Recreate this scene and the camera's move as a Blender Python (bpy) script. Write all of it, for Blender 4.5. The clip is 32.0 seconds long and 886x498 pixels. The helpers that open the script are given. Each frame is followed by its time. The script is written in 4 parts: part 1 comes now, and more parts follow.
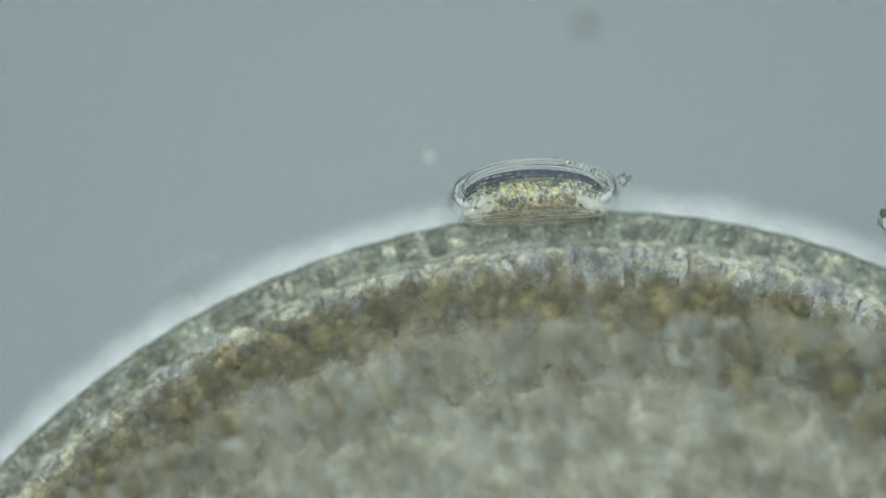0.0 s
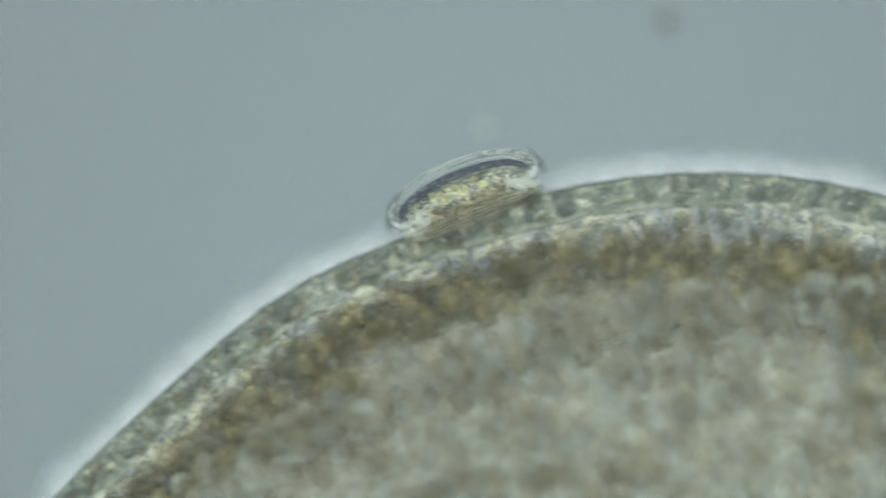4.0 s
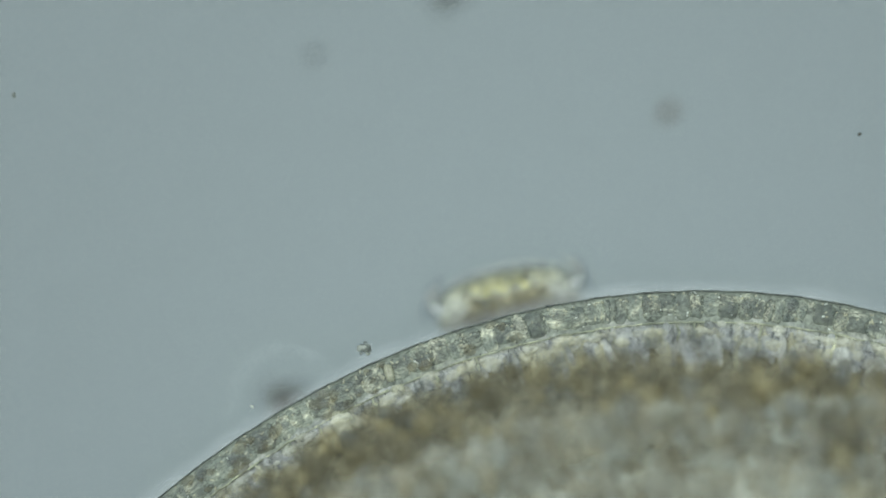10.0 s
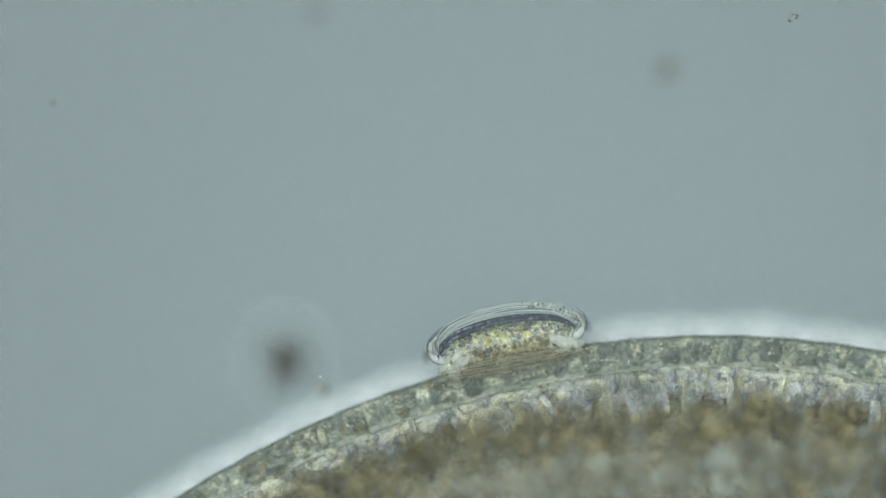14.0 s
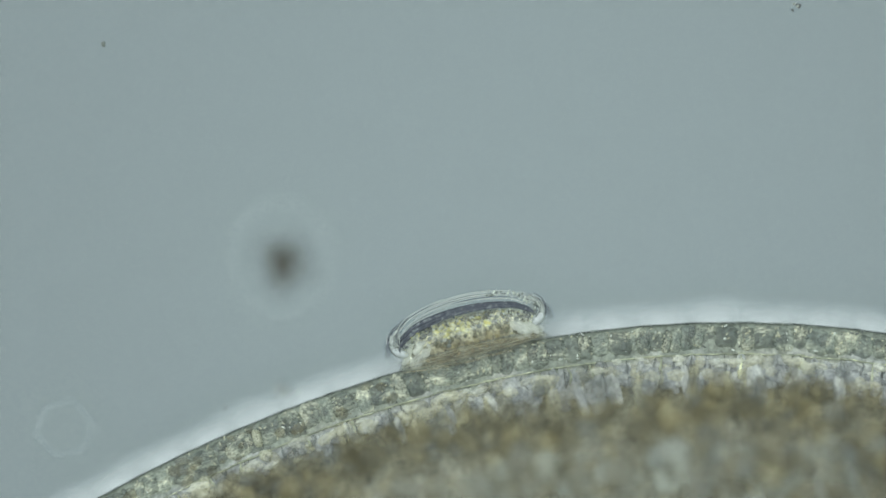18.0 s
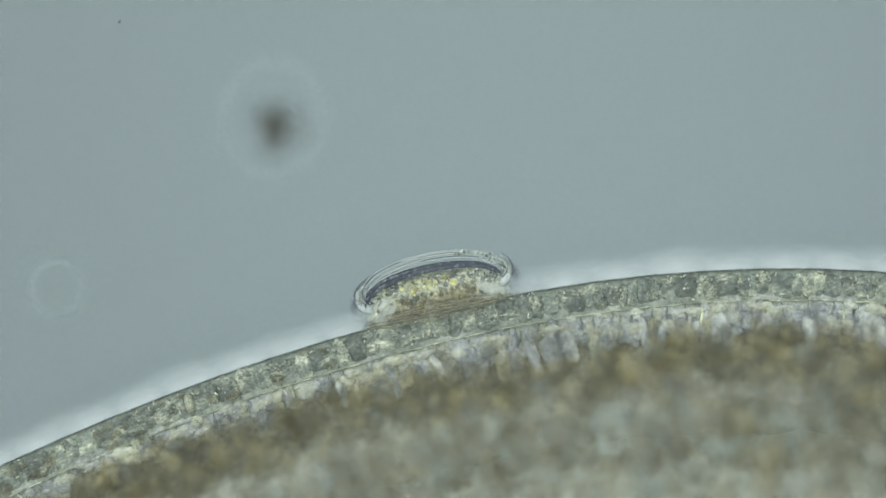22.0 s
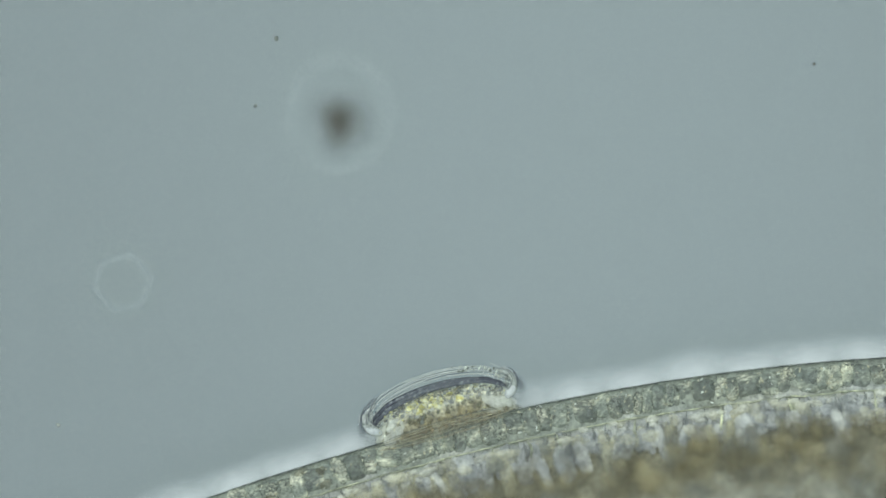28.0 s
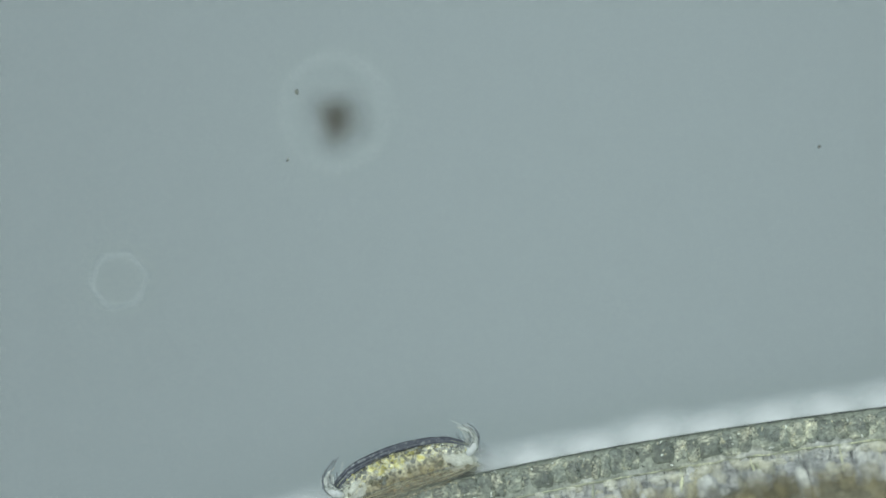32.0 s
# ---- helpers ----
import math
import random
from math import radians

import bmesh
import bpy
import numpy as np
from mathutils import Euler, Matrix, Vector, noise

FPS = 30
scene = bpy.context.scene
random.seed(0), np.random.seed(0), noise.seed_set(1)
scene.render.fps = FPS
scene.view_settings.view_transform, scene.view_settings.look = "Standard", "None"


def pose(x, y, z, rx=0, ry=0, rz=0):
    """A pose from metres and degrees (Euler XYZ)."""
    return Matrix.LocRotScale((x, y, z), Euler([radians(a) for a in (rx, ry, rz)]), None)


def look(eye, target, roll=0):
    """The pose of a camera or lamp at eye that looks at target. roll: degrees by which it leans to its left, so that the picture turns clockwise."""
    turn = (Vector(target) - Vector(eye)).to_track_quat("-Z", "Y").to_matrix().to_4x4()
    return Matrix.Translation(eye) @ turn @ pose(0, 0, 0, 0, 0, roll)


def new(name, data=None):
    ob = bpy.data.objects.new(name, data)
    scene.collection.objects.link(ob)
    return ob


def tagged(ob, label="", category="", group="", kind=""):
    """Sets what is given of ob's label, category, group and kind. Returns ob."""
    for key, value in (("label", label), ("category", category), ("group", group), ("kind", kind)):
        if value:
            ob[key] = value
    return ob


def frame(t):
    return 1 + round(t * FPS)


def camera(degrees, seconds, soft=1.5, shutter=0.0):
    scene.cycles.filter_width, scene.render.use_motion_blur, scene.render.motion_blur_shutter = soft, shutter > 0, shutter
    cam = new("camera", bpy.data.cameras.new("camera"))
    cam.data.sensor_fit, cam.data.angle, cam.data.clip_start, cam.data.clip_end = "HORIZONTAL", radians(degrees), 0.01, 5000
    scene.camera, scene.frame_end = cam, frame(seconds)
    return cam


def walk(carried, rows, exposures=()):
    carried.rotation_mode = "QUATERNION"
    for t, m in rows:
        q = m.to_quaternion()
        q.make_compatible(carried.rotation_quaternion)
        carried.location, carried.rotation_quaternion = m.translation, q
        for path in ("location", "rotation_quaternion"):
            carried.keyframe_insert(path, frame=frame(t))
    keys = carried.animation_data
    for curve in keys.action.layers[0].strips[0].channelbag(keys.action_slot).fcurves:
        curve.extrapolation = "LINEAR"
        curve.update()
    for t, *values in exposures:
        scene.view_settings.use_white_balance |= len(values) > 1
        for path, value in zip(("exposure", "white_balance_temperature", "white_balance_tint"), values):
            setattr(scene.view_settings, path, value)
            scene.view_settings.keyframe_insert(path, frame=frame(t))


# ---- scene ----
# A live mount under a microscope, built at 10,000 : 1 (one metre stands for 0.1 mm).
# X and Y lie in the plane of the slide, z points at the objective; z = 0 is the plane in focus.
HEIGHT = 15.0
cam = camera(11.935, 32.0, soft=1.5, shutter=0.5)
cam.data.dof.use_dof = True
cam.data.dof.focus_distance = HEIGHT
cam.data.dof.aperture_fstop = 0.061
cam.data.dof.aperture_blades = 6

# the mechanical stage slides under the objective
STAGE_A = [(0, 0.287, 0.704), (1, 0.290, 0.707), (1.5, 0.296, 0.700), (3, 0.294, 0.700), (3.5, 0.287, 0.700),
           (3.6, 0.252, 0.700), (3.8, 0.181, 0.698), (3.9, 0.109, 0.696), (4, -0.014, 0.692), (4.2, -0.142, 0.690),
           (4.5, -0.200, 0.686), (5.5, -0.267, 0.681), (6.5, -0.257, 0.686), (6.7, -0.221, 0.692), (7, -0.018, 0.707),
           (7.4, -0.010, 0.717), (7.6, 0.007, 0.738), (7.8, 0.009, 0.776), (8, 0.009, 0.847), (8.2, 0.003, 0.977),
           (8.4, -0.001, 1.033), (8.5, -0.006, 1.037), (8.75, -0.013, 1.037), (9, -0.020, 1.037), (10, -0.012, 1.031), (11, 0.001, 1.029)]
STAGE_B = [(11.5, 0.001, 1.041), (12, -0.003, 1.045), (12.5, -0.013, 1.019), (13, -0.013, 0.946), (13.5, -0.013, 0.920),
           (14.5, -0.006, 0.794), (15.5, 0.000, 0.679), (16, -0.006, 0.686), (16.5, -0.009, 0.558), (17, -0.003, 0.522),
           (18, -0.003, 0.506), (18.5, -0.003, 0.458), (19, 0.006, 0.394), (19.5, 0.013, 0.365), (20, 0.016, 0.343),
           (20.5, 0.016, 0.343), (21, 0.020, 0.343), (21.5, 0.013, 0.333), (21.6, 0.015, 0.300), (21.7, 0.017, 0.225),
           (21.8, 0.022, 0.145), (21.9, 0.026, 0.072), (22, 0.026, 0.003), (22.5, 0.013, 0.000), (23, 0.000, 0.000)]
STAGE_C = [(23.3, -0.018, 0.001), (23.6, -0.100, -0.001), (23.8, -0.192, -0.005), (24, -0.228, -0.010),
           (25, -0.228, -0.010), (26, -0.228, -0.010), (26.5, -0.231, -0.010), (28.5, -0.205, -0.016),
           (30, -0.202, -0.019), (31, -0.199, -0.022), (32, -0.199, -0.022)]
# the fine focus: how far the plane in focus stands above the body's widest outline
FOCUS = ((0, 0.105), (3.5, 0.105), (4, 0.095), (4.5, 0.085), (6.5, 0.075), (8, 0.07), (8.75, 0.05), (9, 0.0), (10, 0.0), (11, 0.05), (13, 0.06),
         (15.5, 0.07), (16, 0.07), (17, 0.05), (18, 0.025), (19, 0.02), (22, 0.02), (26, 0.01), (32, 0.0))


def focus_at(t):
    return float(np.interp(t, [a for a, b in FOCUS], [b for a, b in FOCUS]))


walk(cam, [(t, pose(x, y, HEIGHT + focus_at(t))) for t, x, y in STAGE_A + STAGE_B + STAGE_C])

# ---- light: the bright field below the slide, and a fill sun added above to brighten the mount ----
FIELD = (0.354, 0.460, 0.470)
world = bpy.data.worlds.new("world")
scene.world = world
world.use_nodes = True
world.node_tree.nodes["Background"].inputs[0].default_value = (*FIELD, 1)
world.node_tree.nodes["Background"].inputs[1].default_value = 0.66
sun = new("fill_sun", bpy.data.lights.new("fill_sun", "SUN"))
sun.data.energy, sun.data.angle, sun.data.color = 2.4, radians(70), (0.90, 1.0, 1.02)
sun.matrix_world = look((-1.2, 2.0, 9), (0, 0, 0))


# ---- materials ----
def nodes_of(name):
    m = bpy.data.materials.new(name)
    m.use_nodes = True
    t = m.node_tree
    t.nodes.clear()
    return m, t.nodes, t.links


def ramp_of(n, stops):
    r = n.new("ShaderNodeValToRGB")
    e = r.color_ramp.elements
    while len(e) < len(stops):
        e.new(0.5)
    for k, (p, c) in enumerate(stops):
        e[k].position, e[k].color = p, (*c, 1)
    return r


def math_of(n, l, op, a, b):
    m = n.new("ShaderNodeMath")
    m.operation = op
    for k, v in enumerate((a, b)):
        if isinstance(v, (int, float)):
            m.inputs[k].default_value = v
        else:
            l.new(v, m.inputs[k])
    return m.outputs[0]


def coords_of(n, l, spread=40.0):
    """Object coordinates, shifted for each object by its own random number."""
    tc, oi = n.new("ShaderNodeTexCoord"), n.new("ShaderNodeObjectInfo")
    mul = math_of(n, l, "MULTIPLY", oi.outputs["Random"], spread)
    add = n.new("ShaderNodeVectorMath")
    add.operation = "ADD"
    l.new(tc.outputs["Object"], add.inputs[0])
    l.new(mul, add.inputs[1])
    return add.outputs[0], oi.outputs["Random"], tc.outputs["Object"]


def noise_of(n, l, vec, scale, detail=5, rough=0.6, warp=0.0):
    x = n.new("ShaderNodeTexNoise")
    x.inputs["Scale"].default_value, x.inputs["Detail"].default_value = scale, detail
    x.inputs["Roughness"].default_value, x.inputs["Distortion"].default_value = rough, warp
    l.new(vec, x.inputs["Vector"])
    return x.outputs["Fac"]


def finish(n, l, m, colour, rough, bump_h, bump, trans=0.0, alpha=None, spec=0.5, metal=0.0):
    p, out = n.new("ShaderNodeBsdfPrincipled"), n.new("ShaderNodeOutputMaterial")
    l.new(colour, p.inputs["Base Color"])
    p.inputs["Roughness"].default_value = rough
    p.inputs["Specular IOR Level"].default_value = spec
    if bump_h is not None:
        b = n.new("ShaderNodeBump")
        b.inputs["Strength"].default_value, b.inputs["Distance"].default_value = bump, 0.02
        l.new(bump_h, b.inputs["Height"])
        l.new(b.outputs[0], p.inputs["Normal"])
    last = p.outputs[0]
    if trans:
        tr, mx = n.new("ShaderNodeBsdfTranslucent"), n.new("ShaderNodeMixShader")
        l.new(colour, tr.inputs[0])
        mx.inputs[0].default_value = trans
        l.new(last, mx.inputs[1]), l.new(tr.outputs[0], mx.inputs[2])
        last = mx.outputs[0]
    if alpha is not None:
        cl, mx = n.new("ShaderNodeBsdfTransparent"), n.new("ShaderNodeMixShader")
        if isinstance(alpha, (int, float)):
            mx.inputs[0].default_value = alpha
        else:
            l.new(alpha, mx.inputs[0])
        l.new(cl.outputs[0], mx.inputs[1]), l.new(last, mx.inputs[2])
        last = mx.outputs[0]
    l.new(last, out.inputs[0])
    return m


def tissue(name, stops, scale, fine=5.0, rough=0.5, bump=0.5, trans=0.25, alpha=None, vary=0.3, spec=0.5, warp=0.6, grain=0.9):
    """Living tissue: blotches, fine grains over them, and a tone of its own for each object."""
    m, n, l = nodes_of(name)
    vec, rnd, raw = coords_of(n, l)
    if isinstance(alpha, tuple):
        # thins out towards the foot: from y0, clear, to y1, as dense as given
        y0, y1, most = alpha
        sep, fade = n.new("ShaderNodeSeparateXYZ"), n.new("ShaderNodeMapRange")
        l.new(raw, sep.inputs[0]), l.new(sep.outputs["Y"], fade.inputs[0])
        for k, v in enumerate((y0, y1, 0.0, most)):
            fade.inputs[k + 1].default_value = v
        alpha = fade.outputs[0]
    big = noise_of(n, l, vec, scale, 4, 0.55, warp)
    small = noise_of(n, l, vec, scale * fine, 3, 0.6)
    r = ramp_of(n, stops)
    l.new(big, r.inputs[0])
    h = n.new("ShaderNodeHueSaturation")
    l.new(r.outputs[0], h.inputs["Color"])
    val = math_of(n, l, "ADD", math_of(n, l, "MULTIPLY", math_of(n, l, "SUBTRACT", small, 0.5), grain),
                  math_of(n, l, "ADD", 1.0 - vary / 2, math_of(n, l, "MULTIPLY", rnd, vary)))
    l.new(val, h.inputs["Value"])
    return finish(n, l, m, h.outputs[0], rough, math_of(n, l, "ADD", small, big), bump, trans, alpha, spec)


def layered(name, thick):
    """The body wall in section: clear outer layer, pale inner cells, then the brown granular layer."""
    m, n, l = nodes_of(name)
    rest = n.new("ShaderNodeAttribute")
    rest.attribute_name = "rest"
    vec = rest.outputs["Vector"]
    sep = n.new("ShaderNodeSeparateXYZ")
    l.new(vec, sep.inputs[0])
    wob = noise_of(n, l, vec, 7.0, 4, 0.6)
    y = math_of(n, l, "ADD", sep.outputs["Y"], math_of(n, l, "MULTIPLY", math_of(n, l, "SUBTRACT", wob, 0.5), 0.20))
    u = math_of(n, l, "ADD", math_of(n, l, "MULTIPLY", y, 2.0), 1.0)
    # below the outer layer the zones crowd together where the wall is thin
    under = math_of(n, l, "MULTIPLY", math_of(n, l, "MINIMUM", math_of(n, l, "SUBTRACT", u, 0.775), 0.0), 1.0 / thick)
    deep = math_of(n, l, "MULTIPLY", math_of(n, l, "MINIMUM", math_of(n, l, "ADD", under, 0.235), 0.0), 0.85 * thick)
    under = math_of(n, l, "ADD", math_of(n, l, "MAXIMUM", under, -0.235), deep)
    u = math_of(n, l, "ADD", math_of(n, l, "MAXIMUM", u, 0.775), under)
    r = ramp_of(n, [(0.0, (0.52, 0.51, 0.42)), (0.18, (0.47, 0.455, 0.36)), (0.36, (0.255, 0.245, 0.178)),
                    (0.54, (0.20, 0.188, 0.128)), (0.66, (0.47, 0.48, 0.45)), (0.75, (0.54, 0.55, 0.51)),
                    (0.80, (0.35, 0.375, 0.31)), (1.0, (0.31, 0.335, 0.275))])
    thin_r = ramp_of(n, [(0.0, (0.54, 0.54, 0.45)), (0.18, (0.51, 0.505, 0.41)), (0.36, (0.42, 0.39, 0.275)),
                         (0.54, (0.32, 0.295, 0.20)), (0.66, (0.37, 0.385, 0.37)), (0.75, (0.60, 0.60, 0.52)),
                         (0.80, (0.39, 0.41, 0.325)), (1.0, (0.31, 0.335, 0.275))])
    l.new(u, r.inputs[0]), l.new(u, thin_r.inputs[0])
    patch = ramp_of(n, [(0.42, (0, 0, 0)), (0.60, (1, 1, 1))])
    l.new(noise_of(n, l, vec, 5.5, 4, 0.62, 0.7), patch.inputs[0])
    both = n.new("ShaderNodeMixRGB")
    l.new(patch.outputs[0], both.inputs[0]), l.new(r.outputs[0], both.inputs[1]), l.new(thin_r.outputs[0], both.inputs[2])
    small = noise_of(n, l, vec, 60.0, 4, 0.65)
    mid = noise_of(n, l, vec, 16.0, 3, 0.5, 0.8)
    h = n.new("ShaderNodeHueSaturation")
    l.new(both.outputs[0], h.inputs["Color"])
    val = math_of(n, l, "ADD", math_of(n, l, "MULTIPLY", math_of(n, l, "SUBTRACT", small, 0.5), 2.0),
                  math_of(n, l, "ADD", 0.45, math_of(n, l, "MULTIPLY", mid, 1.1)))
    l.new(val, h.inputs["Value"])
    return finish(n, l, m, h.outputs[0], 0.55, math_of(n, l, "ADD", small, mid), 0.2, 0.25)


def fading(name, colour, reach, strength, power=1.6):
    """A white optical halo painted as clear film; its density falls off over its thickness, away from the skin at y =
    0.
    """
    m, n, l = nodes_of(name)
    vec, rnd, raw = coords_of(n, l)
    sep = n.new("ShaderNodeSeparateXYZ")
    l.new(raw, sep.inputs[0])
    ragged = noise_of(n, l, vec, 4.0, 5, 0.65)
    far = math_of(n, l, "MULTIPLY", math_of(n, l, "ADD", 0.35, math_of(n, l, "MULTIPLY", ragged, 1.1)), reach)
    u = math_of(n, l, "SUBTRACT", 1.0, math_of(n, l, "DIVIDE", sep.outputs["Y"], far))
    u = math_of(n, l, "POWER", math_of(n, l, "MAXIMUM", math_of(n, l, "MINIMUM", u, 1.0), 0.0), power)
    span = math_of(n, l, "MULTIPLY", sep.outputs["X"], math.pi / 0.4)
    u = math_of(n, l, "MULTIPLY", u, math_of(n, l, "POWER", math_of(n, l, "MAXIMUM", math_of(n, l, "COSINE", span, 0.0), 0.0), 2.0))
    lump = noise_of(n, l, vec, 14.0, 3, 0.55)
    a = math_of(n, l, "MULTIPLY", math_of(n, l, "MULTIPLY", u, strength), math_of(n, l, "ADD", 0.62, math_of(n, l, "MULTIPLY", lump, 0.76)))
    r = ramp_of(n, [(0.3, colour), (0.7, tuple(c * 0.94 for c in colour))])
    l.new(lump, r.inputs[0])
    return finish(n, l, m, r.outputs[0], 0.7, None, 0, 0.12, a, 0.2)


def filling(name):
    """Loose lumps, each with a tone of its own: brown, olive, grey, amber or pale."""
    m, n, l = nodes_of(name)
    tc, geo = n.new("ShaderNodeTexCoord"), n.new("ShaderNodeNewGeometry")
    r = ramp_of(n, [(0.0, (0.285, 0.255, 0.165)), (0.2, (0.40, 0.37, 0.27)), (0.42, (0.465, 0.465, 0.39)), (0.62, (0.60, 0.525, 0.345)),
                    (0.72, (0.535, 0.57, 0.515)), (0.9, (0.68, 0.68, 0.55)), (1.0, (0.80, 0.82, 0.73))])
    l.new(geo.outputs["Random Per Island"], r.inputs[0])
    small = noise_of(n, l, tc.outputs["Object"], 70.0, 3, 0.6)
    h = n.new("ShaderNodeHueSaturation")
    l.new(r.outputs[0], h.inputs["Color"])
    l.new(math_of(n, l, "ADD", 0.65, math_of(n, l, "MULTIPLY", small, 0.7)), h.inputs["Value"])
    return finish(n, l, m, h.outputs[0], 0.6, small, 0.1, 0.15, 0.25, 0.4)


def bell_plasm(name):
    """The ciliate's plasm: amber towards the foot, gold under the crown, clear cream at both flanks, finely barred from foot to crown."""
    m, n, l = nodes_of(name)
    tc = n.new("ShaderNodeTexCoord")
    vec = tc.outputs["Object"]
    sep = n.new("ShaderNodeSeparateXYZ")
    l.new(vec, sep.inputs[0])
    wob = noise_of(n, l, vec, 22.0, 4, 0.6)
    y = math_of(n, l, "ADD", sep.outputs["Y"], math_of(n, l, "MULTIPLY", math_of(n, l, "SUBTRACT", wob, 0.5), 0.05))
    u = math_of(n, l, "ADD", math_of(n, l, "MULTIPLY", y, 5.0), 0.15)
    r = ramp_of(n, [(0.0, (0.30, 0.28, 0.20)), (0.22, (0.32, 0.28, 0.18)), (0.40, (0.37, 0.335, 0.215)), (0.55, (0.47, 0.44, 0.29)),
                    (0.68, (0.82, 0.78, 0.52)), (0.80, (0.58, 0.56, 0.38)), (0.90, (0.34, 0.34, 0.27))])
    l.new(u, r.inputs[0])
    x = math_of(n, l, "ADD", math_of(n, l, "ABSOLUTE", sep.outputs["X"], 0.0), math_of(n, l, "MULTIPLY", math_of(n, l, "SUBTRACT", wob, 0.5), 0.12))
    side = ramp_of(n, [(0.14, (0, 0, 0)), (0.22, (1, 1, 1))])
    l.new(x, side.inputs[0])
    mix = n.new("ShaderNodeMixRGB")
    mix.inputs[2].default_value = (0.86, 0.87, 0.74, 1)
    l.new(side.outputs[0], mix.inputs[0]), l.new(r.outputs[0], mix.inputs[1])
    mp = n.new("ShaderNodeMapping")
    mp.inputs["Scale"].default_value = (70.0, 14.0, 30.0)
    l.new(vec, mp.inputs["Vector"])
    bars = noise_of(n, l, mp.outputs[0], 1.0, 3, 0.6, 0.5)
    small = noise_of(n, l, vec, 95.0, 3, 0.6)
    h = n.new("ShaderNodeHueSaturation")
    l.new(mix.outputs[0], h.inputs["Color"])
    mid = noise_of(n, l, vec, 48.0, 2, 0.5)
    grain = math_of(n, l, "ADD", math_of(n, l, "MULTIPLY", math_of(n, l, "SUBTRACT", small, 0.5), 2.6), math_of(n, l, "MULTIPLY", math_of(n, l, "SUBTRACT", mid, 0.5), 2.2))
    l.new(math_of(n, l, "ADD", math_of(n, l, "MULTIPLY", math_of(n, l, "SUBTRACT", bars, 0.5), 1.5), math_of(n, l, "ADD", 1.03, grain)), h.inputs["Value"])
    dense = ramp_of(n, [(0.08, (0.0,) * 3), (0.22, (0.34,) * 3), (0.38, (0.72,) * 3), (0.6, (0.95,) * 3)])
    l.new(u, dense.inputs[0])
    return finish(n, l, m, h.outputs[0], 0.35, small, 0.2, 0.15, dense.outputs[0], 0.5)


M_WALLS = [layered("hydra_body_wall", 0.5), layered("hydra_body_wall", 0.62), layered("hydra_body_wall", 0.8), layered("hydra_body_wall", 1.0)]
M_ECTO = tissue("ectoderm", [(0.32, (0.17, 0.20, 0.18)), (0.44, (0.32, 0.35, 0.295)), (0.55, (0.48, 0.505, 0.40)), (0.64, (1.0, 0.98, 0.76))], 17, 6.0, 0.45, 0.12, 0.2, 0.5, 0.6, 0.5, 0.3, 3.6)
M_ENDO = tissue("endoderm", [(0.34, (0.31, 0.315, 0.31)), (0.45, (0.50, 0.51, 0.505)), (0.55, (0.72, 0.725, 0.69)), (0.65, (1.0, 0.995, 0.90))], 11, 5.0, 0.5, 0.1, 0.2, 0.46, 0.6, 0.4, 0.5, 2.2)
M_ENDOWARM = tissue("endoderm_cream", [(0.32, (0.40, 0.375, 0.26)), (0.5, (0.60, 0.57, 0.40)), (0.68, (0.96, 0.91, 0.62))], 12, 5.0, 0.5, 0.1, 0.2, 0.34, 0.7, 0.4, 0.8, 2.0)
M_VAC = tissue("grey_vacuoles", [(0.3, (0.15, 0.165, 0.16)), (0.7, (0.27, 0.285, 0.265))], 16, 4.0, 0.4, 0.1, 0.1, 0.25, 0.6, 0.5, 0.6, 2.2)
M_SEAM = tissue("cell_borders", [(0.3, (0.12, 0.13, 0.13)), (0.7, (0.28, 0.29, 0.26))], 16, 4.0, 0.4, 0.1, 0.1, 0.34, 0.5)
M_BROWN = tissue("brown_granules", [(0.3, (0.145, 0.125, 0.075)), (0.5, (0.205, 0.183, 0.114)), (0.68, (0.38, 0.33, 0.19))], 14, 4.0, 0.6, 0.2, 0.1, 0.34, 0.8, 0.4, 0.6, 2.0)
M_AMBER = tissue("amber_granules", [(0.3, (0.25, 0.20, 0.095)), (0.5, (0.40, 0.335, 0.17)), (0.68, (0.74, 0.66, 0.39))], 14, 4.0, 0.5, 0.2, 0.15, 0.30, 0.8, 0.4, 0.6, 1.8)
M_GUT = tissue("gut_tissue", [(0.34, (0.324, 0.302, 0.221)), (0.43, (0.394, 0.389, 0.319)), (0.50, (0.464, 0.443, 0.34)), (0.57, (0.475, 0.491, 0.427)), (0.68, (0.605, 0.599, 0.47))], 13, 5.0, 0.6, 0.15, 0.1, None, 0.0, 0.4, 0.6, 1.2)
M_GUTGRAIN = filling("gut_filling")
M_CREAM = tissue("bright_vacuoles", [(0.3, (0.70, 0.66, 0.43)), (0.6, (0.98, 0.95, 0.75))], 30, 4.0, 0.3, 0.1, 0.3, 0.34, 0.4, 0.6, 0.6, 2.5)
M_ROW = tissue("bright_row", [(0.3, (0.62, 0.60, 0.45)), (0.5, (0.86, 0.85, 0.70)), (0.66, (1.0, 0.98, 0.86))], 26, 4.0, 0.3, 0.1, 0.25, 0.46, 0.5, 0.6, 0.6, 2.4)
M_BRIGHT = tissue("bright_cells", [(0.3, (0.62, 0.61, 0.42)), (0.6, (0.95, 0.92, 0.68))], 26, 4.0, 0.3, 0.1, 0.2, 0.48, 0.2, 0.6, 0.6, 3.0)
